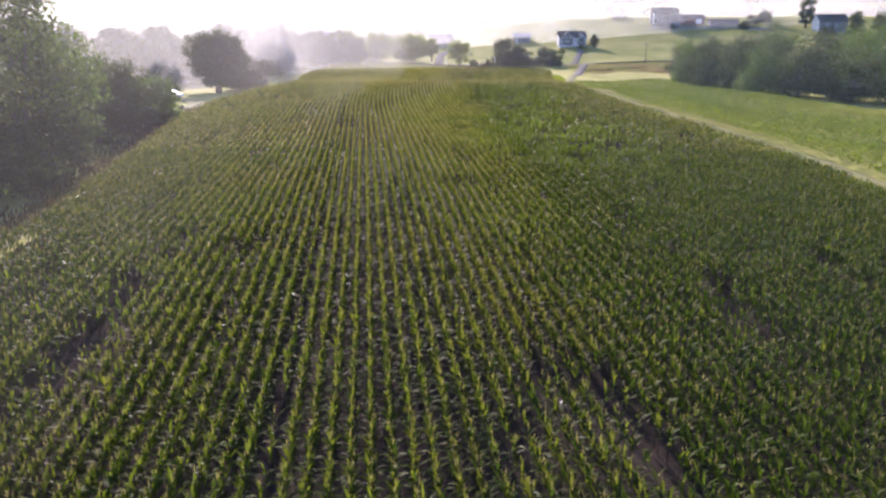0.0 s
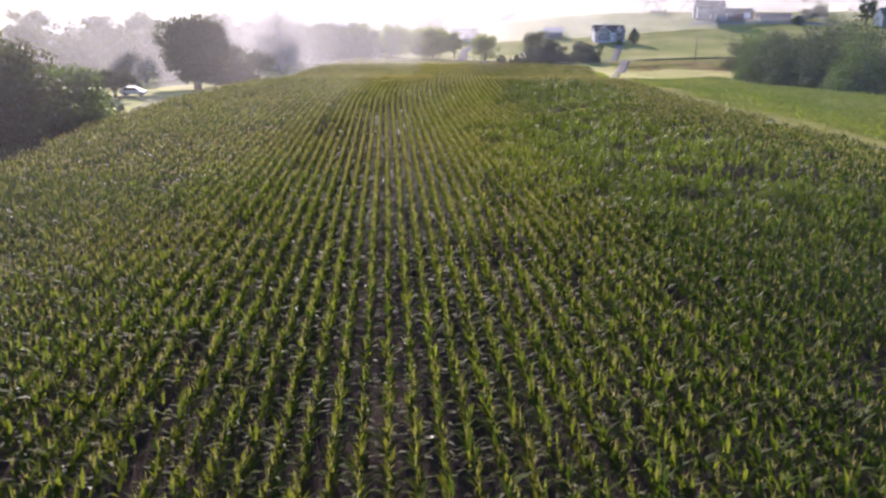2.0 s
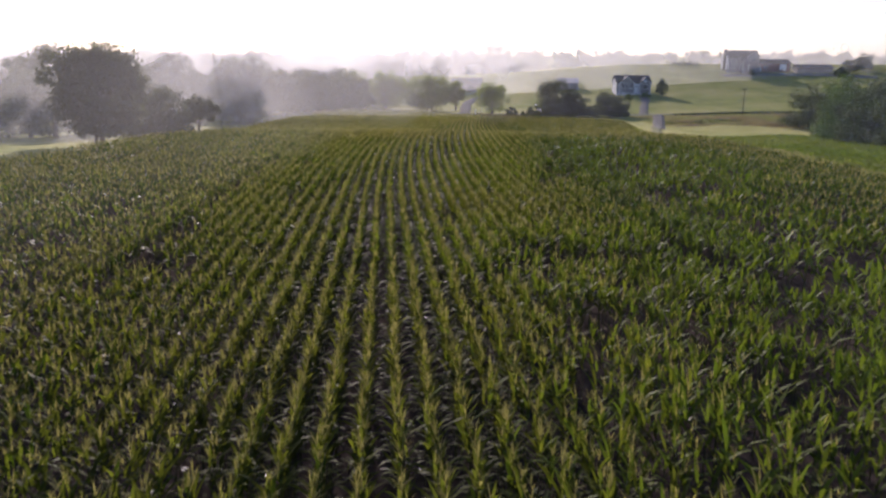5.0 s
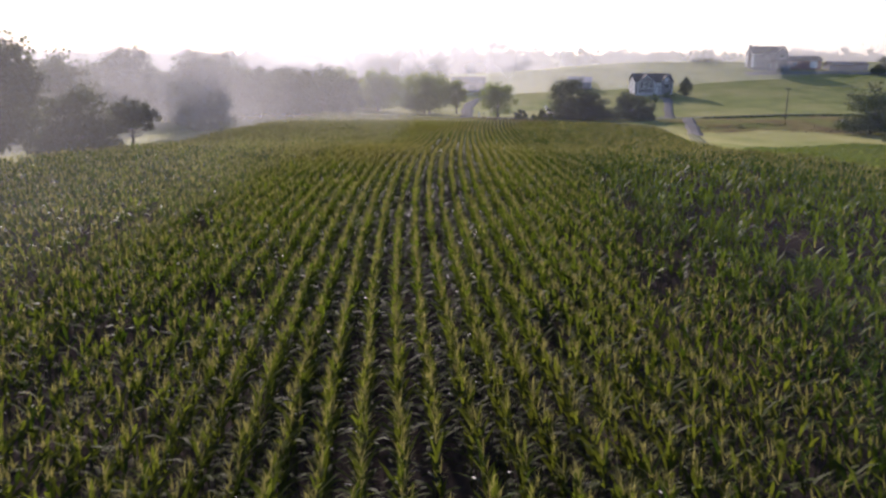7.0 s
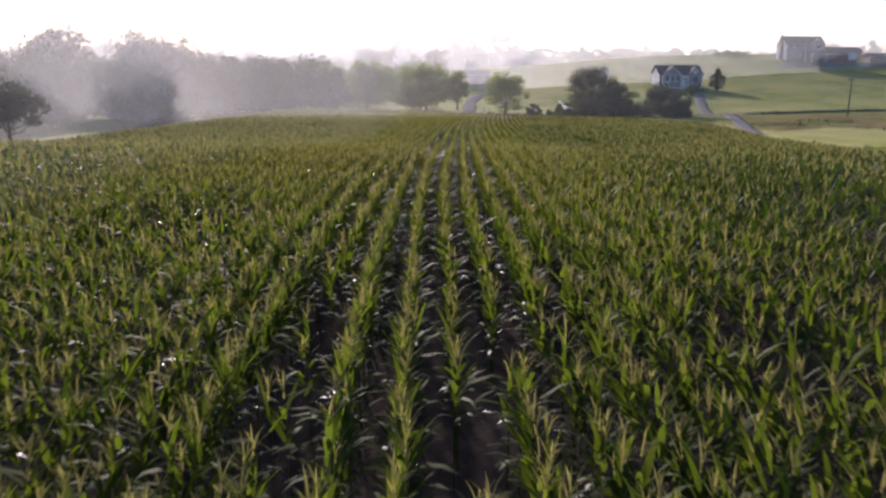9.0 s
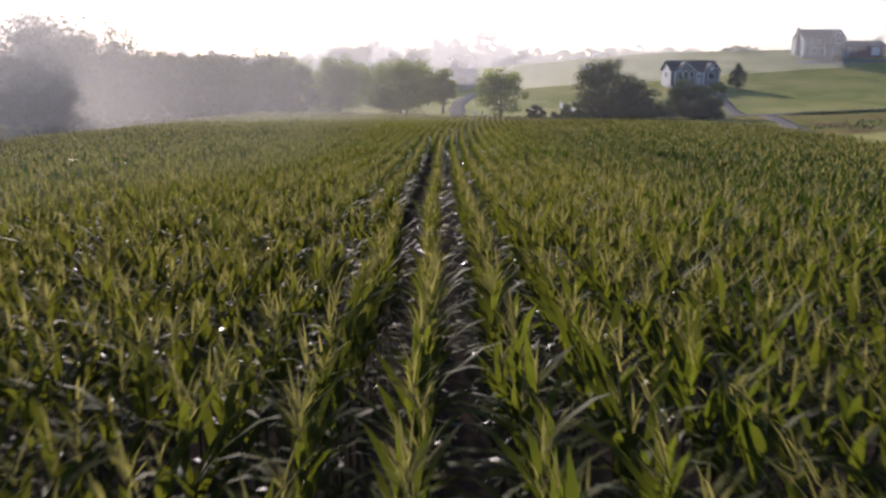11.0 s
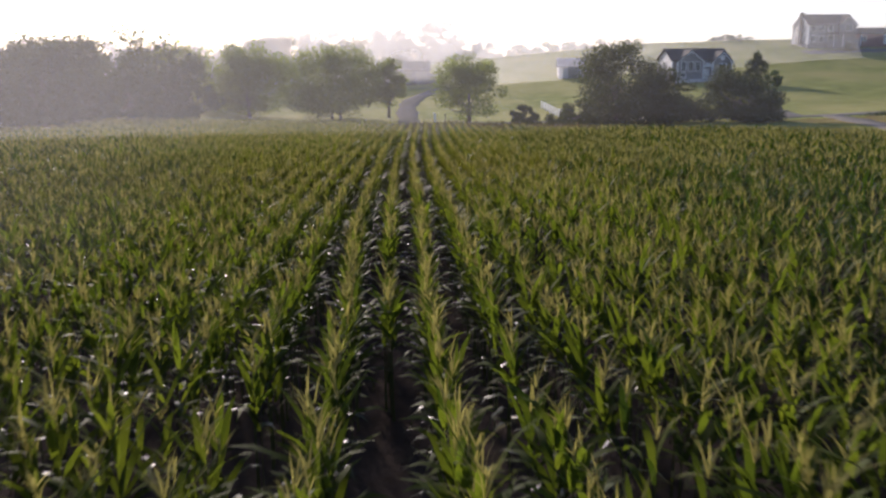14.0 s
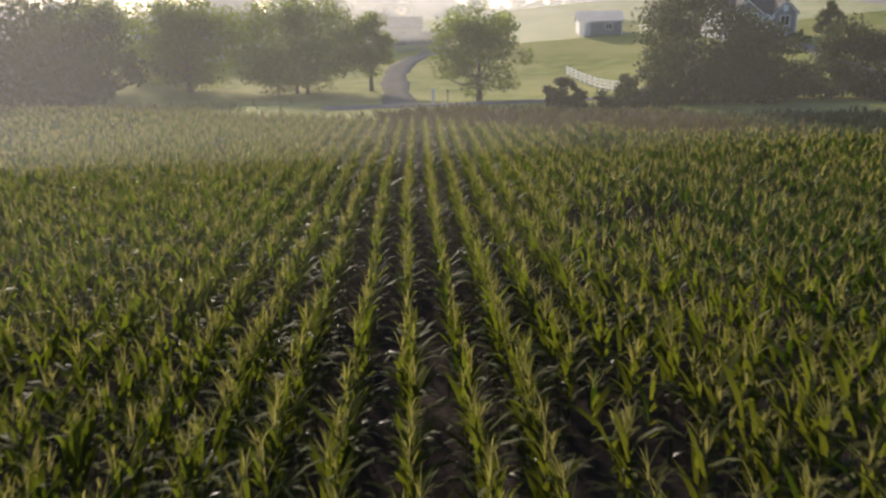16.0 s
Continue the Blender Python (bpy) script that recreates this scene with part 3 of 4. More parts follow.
def tree(name, x, y, w, h, clear, label, seed, shape="round", material="leaf_dark", count=26, n=3600, leaf=0.55, trunk=0.035, stems=1, group="", category="tree", sink=0.15):
    """A tree: tapered trunk with limbs into its crown, and a crown of many leaves."""
    rng = np.random.default_rng(seed)
    ob = thing(name, x, y, at(x, y) - sink, label, category, group)
    me, C = crown_mesh("crown", rng, w, h, clear, shape, count, n, leaf, material)
    bms = bmesh.new()
    r0 = max(0.09, trunk * h / (stems ** 0.5))
    for s in range(stems):
        fx, fy = (rng.uniform(-0.06, 0.06, 2) * w) if stems > 1 else (0, 0)
        top = np.array([fx * 1.8 + rng.normal(0, 0.04) * w, fy * 1.8 + rng.normal(0, 0.04) * w, clear + 0.55 * (h - clear)])
        line = [(fx, fy, 0), (fx * 1.1, fy * 1.1, 0.35 * top[2]), (fx * 1.4 + 0.3 * top[0] * 0.3, fy * 1.4, 0.7 * top[2]), tuple(top)]
        rad = [r0 * 1.25, r0 * 0.85, r0 * 0.6, r0 * 0.2]
        tmp = [tube(line, rad)]
        for cx, cy, cz, cr in C[rng.permutation(len(C))[:7]]:
            f = rng.uniform(0.45, 0.85)
            st = (fx * 1.3 + top[0] * f * 0.4, fy * 1.3 + top[1] * f * 0.4, max(0.4 * clear, top[2] * f * 0.75))
            tmp.append(tube([st, ((st[0] + cx) / 2, (st[1] + cy) / 2, (st[2] + cz) / 2 - 0.05 * h), (cx, cy, cz)], [r0 * 0.38, r0 * 0.25, r0 * 0.08], 5))
        for t in tmp:
            me2 = bpy.data.meshes.new("limb")
            t.to_mesh(me2)
            t.free()
            bms.from_mesh(me2)
            bpy.data.meshes.remove(me2)
    part("trunk", bms, "bark", ob)
    part_mesh("crown", me, ob)
    return ob


# single trees at the end of the field
tree("lone_tree", 7.2, 356.5, 13.4, 11.6, -0.6, "lone broadleaf tree with a ragged open crown beside the lane", 11, "ragged", "leaf_light", 60, 10000, 0.30, 0.028, 1)
tree("spreading_tree", -15.2, 377, 21.5, 14.4, -0.9, "broad spreading tree with a low forked trunk beside the driveway", 12, "wide", "leaf_light", 110, 20000, 0.34, 0.022, 2)
tree("spreading_tree", -5.2, 379, 8.0, 11.4, 1.2, "smaller rounded tree beside the spreading tree", 13, "round", "leaf_light", 44, 6000, 0.32, 0.024, 1)
tree("spreading_tree", -31.0, 384, 20.5, 14.8, -0.9, "pale hazy tree with feathery crown by the lane", 14, "wide", "leaf_light", 100, 13000, 0.40, 0.024, 2)
tree("spreading_tree", -45.0, 392, 15.0, 15.4, 0.2, "pale hazy tree at the edge of the wood", 15, "round", "leaf_light", 60, 6000, 0.45, 0.03)
tree("thicket_tree", 26.6, 340.5, 13.6, 12.0, -1.6, "tall dark green thicket tree at the field's end", 16, "column", "leaf_dark", 110, 18000, 0.28, 0.025, 3)
tree("thicket_tree", 33.6, 341, 12.5, 8.2, 0.0, "dense dark green thicket tree at the field's end", 17, "bush", "leaf_dark", 60, 14000, 0.28, 0.025, 3)
tree("thicket_tree", 44.0, 341, 12.8, 8.8, 0.0, "rounded dark thicket of shrubs at the field's end", 18, "bush", "leaf_dark", 60, 14000, 0.28, 0.025, 4)
tree("sapling", 49.8, 344, 3.8, 7.2, 3.4, "slender sapling with an open crown beside the thicket", 19, "round", "leaf_mid", 12, 1200, 0.30, 0.02)
tree("shrub", 12.8, 338, 4.8, 3.2, 0.0, "small round dark shrub on the verge", 20, "bush", "leaf_dark", 26, 3600, 0.26, 0.03, 3, category="shrub")
tree("shrub", 19.2, 337, 7.6, 3.8, 0.0, "low spreading dark shrub on the verge", 21, "bush", "leaf_dark", 34, 4800, 0.26, 0.03, 3, category="shrub")
tree("shrub", 126.0, 455.5, 3.4, 3.0, 0.0, "round dark shrub before the hilltop house", 23, "bush", "leaf_dark", 20, 1500, 0.26, 0.03, 3, category="shrub")
tree("shrub", 67.5, 398.5, 4.6, 2.6, 0.0, "low green shrub beside the house drive", 24, "bush", "leaf_mid", 20, 1800, 0.26, 0.03, 3, category="shrub")
tree("conifer", 73.5, 400.3, 7.0, 7.0, 0.0, "small dark conical evergreen beside a house", 22, "cone", "leaf_dark", 60, 3600, 0.26, 0.03, category="conifer")

# trees on the left of the corn
tree("field_tree", -57.0, 206, 16.5, 16.4, 0.9, "large dense dark tree with a broad lumpy crown at field edge", 31, "column", "leaf_dark", 150, 16000, 0.48, 0.03, 4)
tree("field_tree", -54.8, 224, 14.0, 10.6, 0.2, "smaller dark round tree beside the large one", 32, "bush", "leaf_dark", 80, 9000, 0.42, 0.03, 3)
tree("field_tree", -50.8, 233, 8.6, 9.0, 1.6, "slender-trunked tree at the edge of the corn", 36, "round", "leaf_dark", 40, 4000, 0.40, 0.026)
tree("field_tree", -83.0, 310, 16.0, 20.0, 0.6, "tall grey-green tree in the mist with a straight trunk", 33, "round", "leaf_dark", 70, 7000, 0.6, 0.03)
tree("field_tree", -61.5, 298, 18.0, 18.8, -3.0, "tall misty tree with a broad lumpy crown", 34, "round", "leaf_dark", 90, 11000, 0.5, 0.03, 2)
tree("yard_tree", -61.8, 176, 10.8, 5.2, 1.3, "low flat-topped tree over a parked car", 35, "wide", "leaf_dark", 60, 7000, 0.28, 0.035, 2)
near_left = [(-42, 58, 13, 13.5), (-44, 72, 14, 14.5), (-47, 86, 15, 14.8), (-49, 99, 14, 13.5), (-52, 112, 13, 12.0), (-48, 119, 11, 9), (-47.5, 130, 10, 6.5), (-56, 126, 12, 10), (-45, 45, 13, 13), (-44, 30, 13, 13),
             (-58, 66, 15, 15.5), (-61, 84, 15, 15.5), (-64, 102, 15, 14.5), (-60, 48, 15, 15)]
for i, (x, y, w, h) in enumerate(near_left):
    tree("hedgerow_tree", x, y, w * 1.2, h * (1.65 if y < 104 else 1.3), 0.2, "dense leafy tree of the hedgerow beside the corn", 40 + i, "bush", "leaf_mid" if i % 3 == 0 else "leaf_dark", 60, 8000, 0.40, 0.03, 2, "hedgerow beside the corn")
for i, (x, y, w, h) in enumerate([(-41.5, 66, 6, 4.5), (-41, 78, 6, 5), (-43.5, 93, 6, 4.5), (-45.5, 105, 6, 4), (-47, 118, 6, 3.5), (-45.5, 126, 6, 3.2), (-47, 139, 6, 2.6), (-39, 52, 6, 4.5)]):
    tree("hedge_shrub", x, y, w, h, 0.1, "leafy shrub at the foot of the hedgerow", 60 + i, "bush", "leaf_dark", 16, 1500, 0.4, 0.03, 3, "hedgerow beside the corn", "shrub")

# thicket row beyond the second field
right_row = [(84.5, 301, 10, 7.8), (73.5, 256, 10, 8.6), (71.5, 241, 9, 7.8), (70, 226, 9, 7.0), (72, 212, 9, 7.5), (73, 198, 9, 7.0), (78, 186, 10, 7.5), (84, 175, 10, 7.0), (90, 164, 10, 7.5), (96, 152, 11, 7.5), (102, 138, 11, 7.0),
             (90, 236, 12, 10), (95, 216, 12, 10), (100, 198, 12, 10), (108, 182, 12, 9.5), (114, 166, 12, 9.5), (92, 262, 11, 9), (110, 226, 13, 11), (122, 204, 13, 11), (80, 274, 8, 6.5)]
thicket = []
for i, (x, y, w, h) in enumerate(right_row):
    thicket.append(tree("thicket_tree", x + 5.5, y + 3, w * 1.6, h * (1.85 if i < 11 else 1.9), 0.0, "rounded willow-like thicket tree beyond the bright crop", 80 + i, "bush", "leaf_mid" if i % 4 == 1 else "leaf_dark", 54, 6000, 0.40, 0.025, 3, "thicket beyond the second field"))
for i, (x, y, s) in enumerate([(104, 290, 1.25), (117, 284, 1.2), (129, 278, 1.25), (99, 306, 1.15), (121, 301, 1.3), (138, 268, 1.25), (143, 292, 1.2)]):
    copy_thing(thicket[i], pose(x, y, at(x, y) - 0.3, 0, 0, 70 * i) @ Matrix.Diagonal((s, s, s, 1)))


def wood_prototypes():
    """Five trees of the misty wood, reused for the rest."""
    out = []
    for i, (w, h, shape) in enumerate([(14, 16, "bush"), (13, 16, "column"), (15, 14, "bush"), (13, 15, "column"), (16, 17, "bush")]):
        out.append(tree("wood_tree", -100 - 14 * i, 330 + 6 * i, w, h, 0.3, "misty grey-green tree of the wood", 120 + i, shape, "leaf_dark", 60, 3400, 0.55, 0.03, 1, "misty wood"))
    return out


def wood():
    rng = np.random.default_rng(77)
    protos = wood_prototypes()
    spots = []
    for x0, y0, x1, y1, n, spread in ((-84, 222, -80, 300, 6, 5), (-100, 190, -100, 300, 8, 8), (-68, 322, -36, 372, 8, 2), (-80, 316, -54, 364, 6, 4), (-60, 368, -40, 408, 5, 4), (-78, 360, -58, 425, 6, 6),
                                      (-95, 380, -20, 455, 9, 8), (-125, 200, -130, 380, 9, 10), (-110, 410, -14, 475, 9, 8), (-94, 316, -66, 322, 4, 2)):
        for k in range(n):
            f = (k + rng.uniform(0.2, 0.8)) / n
            spots.append((x0 + (x1 - x0) * f + rng.normal(0, spread * 0.5), y0 + (y1 - y0) * f + rng.normal(0, spread * 0.5)))
    for i, (x, y) in enumerate(spots):
        if x > -36 and y < 365:
            continue
        p = protos[i % 5]
        s = rng.uniform(0.8, 1.12) * (0.78 if y > 375 else 1.0)
        copy_thing(p, pose(x, y, at(x, y) - 0.2, 0, 0, rng.uniform(0, 360)) @ Matrix.Diagonal((s, s, s * rng.uniform(0.9, 1.15), 1)))


wood()


def far_woods():
    """Distant tree belts on the skyline, too far to tell apart."""
    rng = np.random.default_rng(21)
    heap = Heap()

    def belt(x0, y0, x1, y1, n, h0, h1, w, leafs=320, leaf=1.7):
        for k in range(n):
            f = (k + rng.random()) / n
            x, y = x0 + (x1 - x0) * f + rng.normal(0, 4), y0 + (y1 - y0) * f + rng.normal(0, 6)
            h = rng.uniform(h0, h1)
            me, _ = crown_mesh("tmp", rng, w * rng.uniform(0.8, 1.3), h, -1.0, "bush", 14, leafs, leaf, "leaf_dark")
            V = np.empty(len(me.vertices) * 3, np.float32)
            me.vertices.foreach_get("co", V)
            T = np.empty(len(me.polygons) * 3, np.int32)
            me.loops.foreach_get("vertex_index", T)
            bpy.data.meshes.remove(me)
            heap.add(V.reshape(-1, 3) + np.array([x, y, at(x, y) - 0.3]), T.reshape(-1, 3), 0)

    belt(-62, 566, 20, 578, 30, 14, 20, 18, 800, 1.1)
    belt(10, 572, 44, 600, 7, 8, 12, 12, 1200, 0.8)
    belt(-160, 520, -50, 560, 14, 12, 16, 14, 1200, 0.9)
    belt(-260, 420, -130, 520, 14, 13, 18, 16, 1200, 0.9)
    belt(36, 640, 110, 655, 10, 8, 12, 12, 1000, 0.9)
    belt(105, 690, 190, 720, 8, 8, 11, 14, 900, 1.0)
    belt(-300, 700, 300, 820, 40, 8, 13, 24, 900, 1.4)
    belt(200, 620, 420, 700, 18, 9, 13, 18, 900, 1.2)
    belt(210, 380, 300, 420, 10, 10, 14, 14, 420, 1.2)
    belt(165, 330, 260, 300, 10, 8, 12, 13, 420, 1.2)
    belt(-900, 1500, 900, 1700, 46, 14, 22, 60, 260, 6.0)
    tagged(new("far_woods", heap.mesh("far_woods", ["leaf_dark"])), "distant grey-green tree belts along the skyline", "woods", kind="stuff")


far_woods()
tree("hilltop_tree", 199, 455, 10, 18, 0.5, "tall tree standing behind the thicket", 150, "column", "leaf_dark", 60, 5000, 0.5)
for i, (x, y, w, h) in enumerate([(172, 462, 9, 7), (182, 470, 10, 9), (164, 452, 7, 5)]):
    tree("hilltop_tree", x, y, w, h, 0.5, "round tree beside the hilltop house", 152 + i, "bush", "leaf_dark", 40, 3000, 0.42)
for i, (x, y, w, h) in enumerate([(225, 452, 10, 11), (236, 446, 11, 12), (248, 452, 12, 11), (200, 430, 9, 5.5), (213, 427, 10, 5), (227, 424, 10, 6.5)]):
    tree("hilltop_tree", x, y, w, h, 0.3, "dark round tree close by the house behind the thicket", 170 + i, "bush", "leaf_dark", 40, 2400, 0.5)
tree("brush_heap", 104.5, 487, 15, 2.4, 0.0, "long dark heap of brush on the hill crest", 160, "bush", "leaf_dark", 50, 2600, 0.4, 0.03, 3, category="brush heap")


# ---- morning mist and haze, imitated by thin upright translucent sheets beyond and beside the corn ----
def mist_material():
    m = bpy.data.materials.new("mist")
    m.use_nodes = True
    n, l = m.node_tree.nodes, m.node_tree.links
    n.remove(n["Principled BSDF"])
    geo = n.new("ShaderNodeNewGeometry")
    cover = n.new("ShaderNodeAttribute")
    cover.attribute_name = "cover"
    wisp = n.new("ShaderNodeTexNoise")
    wisp.inputs["Scale"].default_value, wisp.inputs["Detail"].default_value = 0.03, 3.0
    l.new(geo.outputs["Position"], wisp.inputs["Vector"])
    wr = n.new("ShaderNodeMapRange")
    for key, v in zip(("From Min", "From Max", "To Min", "To Max"), (0.3, 0.7, 0.75, 1.2)):
        wr.inputs[key].default_value = v
    l.new(wisp.outputs["Fac"], wr.inputs["Value"])
    m2 = n.new("ShaderNodeMath")
    m2.operation = "MULTIPLY"
    l.new(cover.outputs["Fac"], m2.inputs[0])
    l.new(wr.outputs[0], m2.inputs[1])
    clear, fog, mix = n.new("ShaderNodeBsdfTransparent"), n.new("ShaderNodeBsdfTranslucent"), n.new("ShaderNodeMixShader")
    fog.inputs["Color"].default_value = (0.735, 0.732, 0.735, 1)
    back, both = n.new("ShaderNodeBsdfDiffuse"), n.new("ShaderNodeMixShader")
    back.inputs["Color"].default_value = (0.735, 0.732, 0.735, 1)
    both.inputs[0].default_value = 0.35
    # droplets scatter the sun alike from any side: shade every shred as if it faced the sun
    face = n.new("ShaderNodeCombineXYZ")
    face.inputs[0].default_value, face.inputs[1].default_value = -math.sin(SUN_AZ), -math.cos(SUN_AZ)
    l.new(face.outputs[0], fog.inputs["Normal"])
    l.new(face.outputs[0], back.inputs["Normal"])
    l.new(fog.outputs[0], both.inputs[1])
    l.new(back.outputs[0], both.inputs[2])
    l.new(m2.outputs[0], mix.inputs[0])
    l.new(clear.outputs[0], mix.inputs[1])
    l.new(both.outputs[0], mix.inputs[2])
    l.new(mix.outputs[0], n["Material Output"].inputs["Surface"])
    return m


MIST = mist_material()


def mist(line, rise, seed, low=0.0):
    """A sheet along a line of x, y, cover; it thins out upwards, and fades from low down so that haze seems to grow
    with distance.
    """
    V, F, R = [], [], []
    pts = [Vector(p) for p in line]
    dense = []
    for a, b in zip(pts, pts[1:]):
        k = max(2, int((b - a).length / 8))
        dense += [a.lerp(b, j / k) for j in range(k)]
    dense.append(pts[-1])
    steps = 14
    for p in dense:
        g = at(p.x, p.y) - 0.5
        # here lift is the fade's height, set so haze seems to grow with distance
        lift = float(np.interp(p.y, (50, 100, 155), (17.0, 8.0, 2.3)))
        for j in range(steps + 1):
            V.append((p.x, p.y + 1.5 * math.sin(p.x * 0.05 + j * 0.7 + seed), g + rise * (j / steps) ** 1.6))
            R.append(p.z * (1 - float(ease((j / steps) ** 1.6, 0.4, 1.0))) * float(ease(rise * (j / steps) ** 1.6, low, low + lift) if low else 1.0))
    for i in range(len(dense) - 1):
        for j in range(steps):
            a = i * (steps + 1) + j
            F.append((a, a + steps + 1, a + steps + 2, a + 1))
    me = bpy.data.meshes.new("haze_sheet")
    me.from_pydata(V, [], F)
    me.attributes.new("cover", "FLOAT", "POINT").data.foreach_set("value", R)
    me.materials.append(MIST)
    for f in me.polygons:
        f.use_smooth = True
    tagged(new("haze_sheet", me), "thin translucent sheet standing in for morning mist and haze", "mist", kind="stuff")


mist([(-30, 15, 0.025), (-33, 60, 0.03), (-37, 90, 0.035), (-43.5, 125, 0.05), (-45, 150, 0.06), (-42.5, 172, 0.07), (-38.5, 190, 0.10), (-38.5, 206, 0.12), (-42.5, 218, 0.22), (-46, 245, 0.26), (-48, 270, 0.20), (-48.5, 290, 0.08), (-48, 306, 0.0)], 40, 1)
# raised sheet over field edge and track, so the hill pales with distance
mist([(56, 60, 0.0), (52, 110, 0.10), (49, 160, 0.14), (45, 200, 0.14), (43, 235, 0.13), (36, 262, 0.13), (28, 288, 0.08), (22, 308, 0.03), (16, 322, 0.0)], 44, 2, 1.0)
# haze over the field is imitated by upright sheets beside the flight path, clear of the tassels
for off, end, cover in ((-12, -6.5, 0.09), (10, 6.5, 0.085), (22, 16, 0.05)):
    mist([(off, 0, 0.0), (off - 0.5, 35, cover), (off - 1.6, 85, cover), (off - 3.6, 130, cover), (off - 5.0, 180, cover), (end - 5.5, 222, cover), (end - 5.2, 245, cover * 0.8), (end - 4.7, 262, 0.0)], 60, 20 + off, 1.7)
mist([(-48, 275, 0.0), (-40, 275, 0.035), (-14, 276, 0.022), (2, 277, 0.008), (12, 278, 0.0)], 40, 30, 1.7)
mist([(-92, 282, 0.0), (-78, 283, 0.14), (-62, 284, 0.18), (-50, 286, 0.17), (-40, 292, 0.15), (-24, 297, 0.13), (-10, 298, 0.08), (6, 299, 0.045), (20, 300, 0.025), (34, 301, 0.015), (46, 302, 0.0)], 40, 10, 1.0)
mist([(-200, 420, 0.45), (-30, 421, 0.38), (-8, 422, 0.30), (20, 423, 0.28), (56, 424, 0.24), (75, 425, 0.21), (110, 440, 0.15), (150, 450, 0.10), (220, 470, 0.09)], 44, 5)
mist([(-400, 540, 0.5), (-60, 536, 0.36), (30, 535, 0.34), (150, 530, 0.34), (400, 540, 0.34)], 50, 7)
mist([(-150, 160, 0.10), (-98, 190, 0.14), (-80, 206, 0.16), (-66, 225, 0.18), (-62, 250, 0.18), (-56, 268, 0.16), (-51, 284, 0.12), (-46, 294, 0.06), (-40, 302, 0.0)], 44, 9)


# ---- buildings ----
def gable_roof(x0, x1, y0, y1, eave, ridge, over=0.45, thick=0.22):
    """Two roof slabs, ridge along x."""
    ym = (y0 + y1) / 2
    s = (ridge - eave) / (ym - y0)
    prof = [(y0 - over, eave - over * s), (ym, ridge), (y1 + over, eave - over * s), (y1 + over, eave - over * s + thick), (ym, ridge + thick), (y0 - over, eave - over * s + thick)]
    bm = prism(prof, x0 - over, x1 + over)
    return spun(bm, Matrix(((0, 1, 0, 0), (1, 0, 0, 0), (0, 0, 1, 0), (0, 0, 0, 1))))


def gable_wall(x0, x1, y0, y1, z0, eave, ridge):
    ym = (y0 + y1) / 2
    return spun(prism([(y0, z0), (y1, z0), (y1, eave), (ym, ridge), (y0, eave)], x0, x1), Matrix(((0, 1, 0, 0), (1, 0, 0, 0), (0, 0, 1, 0), (0, 0, 0, 1))))


def window(ob, x, y, z, w, h, face="front"):
    """Frame proud of the wall with a recessed pane; front faces -y, side faces -x."""
    turn = Matrix.Translation((x, y, z)) @ (Matrix.Rotation(radians(-90), 4, "Z") if face == "side" else Matrix.Identity(4))
    t = 0.14
    bm = bmesh.new()
    for a in (box(-w / 2 - t, -0.10, -h / 2 - t, -w / 2, 0.06, h / 2 + t), box(w / 2, -0.10, -h / 2 - t, w / 2 + t, 0.06, h / 2 + t), box(-w / 2, -0.10, h / 2, w / 2, 0.06, h / 2 + t),
              box(-w / 2, -0.14, -h / 2 - t, w / 2, 0.06, -h / 2), box(-0.03, -0.08, -h / 2, 0.03, 0.02, h / 2)):
        me = bpy.data.meshes.new("bit")
        a.to_mesh(me)
        a.free()
        bm.from_mesh(me)
        bpy.data.meshes.remove(me)
    frame_ob = part("window", spun(bm, turn), "white_paint", ob, "white-framed window")
    part("pane", spun(box(-w / 2, -0.05, -h / 2, w / 2, -0.01, h / 2), turn), "dark_glass", frame_ob)


def front_gable(ob, x, w, y, z, eave, peak, depth, wall):
    """A cross gable on the front, facing -y."""
    prof = [(x - w / 2, z), (x + w / 2, z), (x + w / 2, eave), (x, peak), (x - w / 2, eave)]
    part("wall", prism(prof, y, y + depth), wall, ob)
    s = (peak - eave) / (w / 2)
    o = 0.35
    roof = [(x - w / 2 - o, eave - o * s), (x, peak), (x + w / 2 + o, eave - o * s), (x + w / 2 + o, eave - o * s + 0.2), (x, peak + 0.2), (x - w / 2 - o, eave - o * s + 0.2)]
    part("roof", prism(roof, y - 0.4, y + depth), "shingle", ob)
    trim = [(x - w / 2 - o, eave - o * s - 0.22), (x, peak - 0.26), (x + w / 2 + o, eave - o * s - 0.22), (x + w / 2 + o, eave - o * s), (x, peak), (x - w / 2 - o, eave - o * s)]
    part("bargeboard", prism(trim, y - 0.38, y - 0.26), "white_paint", ob)


def corner_boards(ob, x0, x1, y, z0, z1):
    for x in (x0, x1):
        part("corner_board", box(x - 0.15, y - 0.06, z0, x + 0.15, y + 0.2, z1), "white_paint", ob)


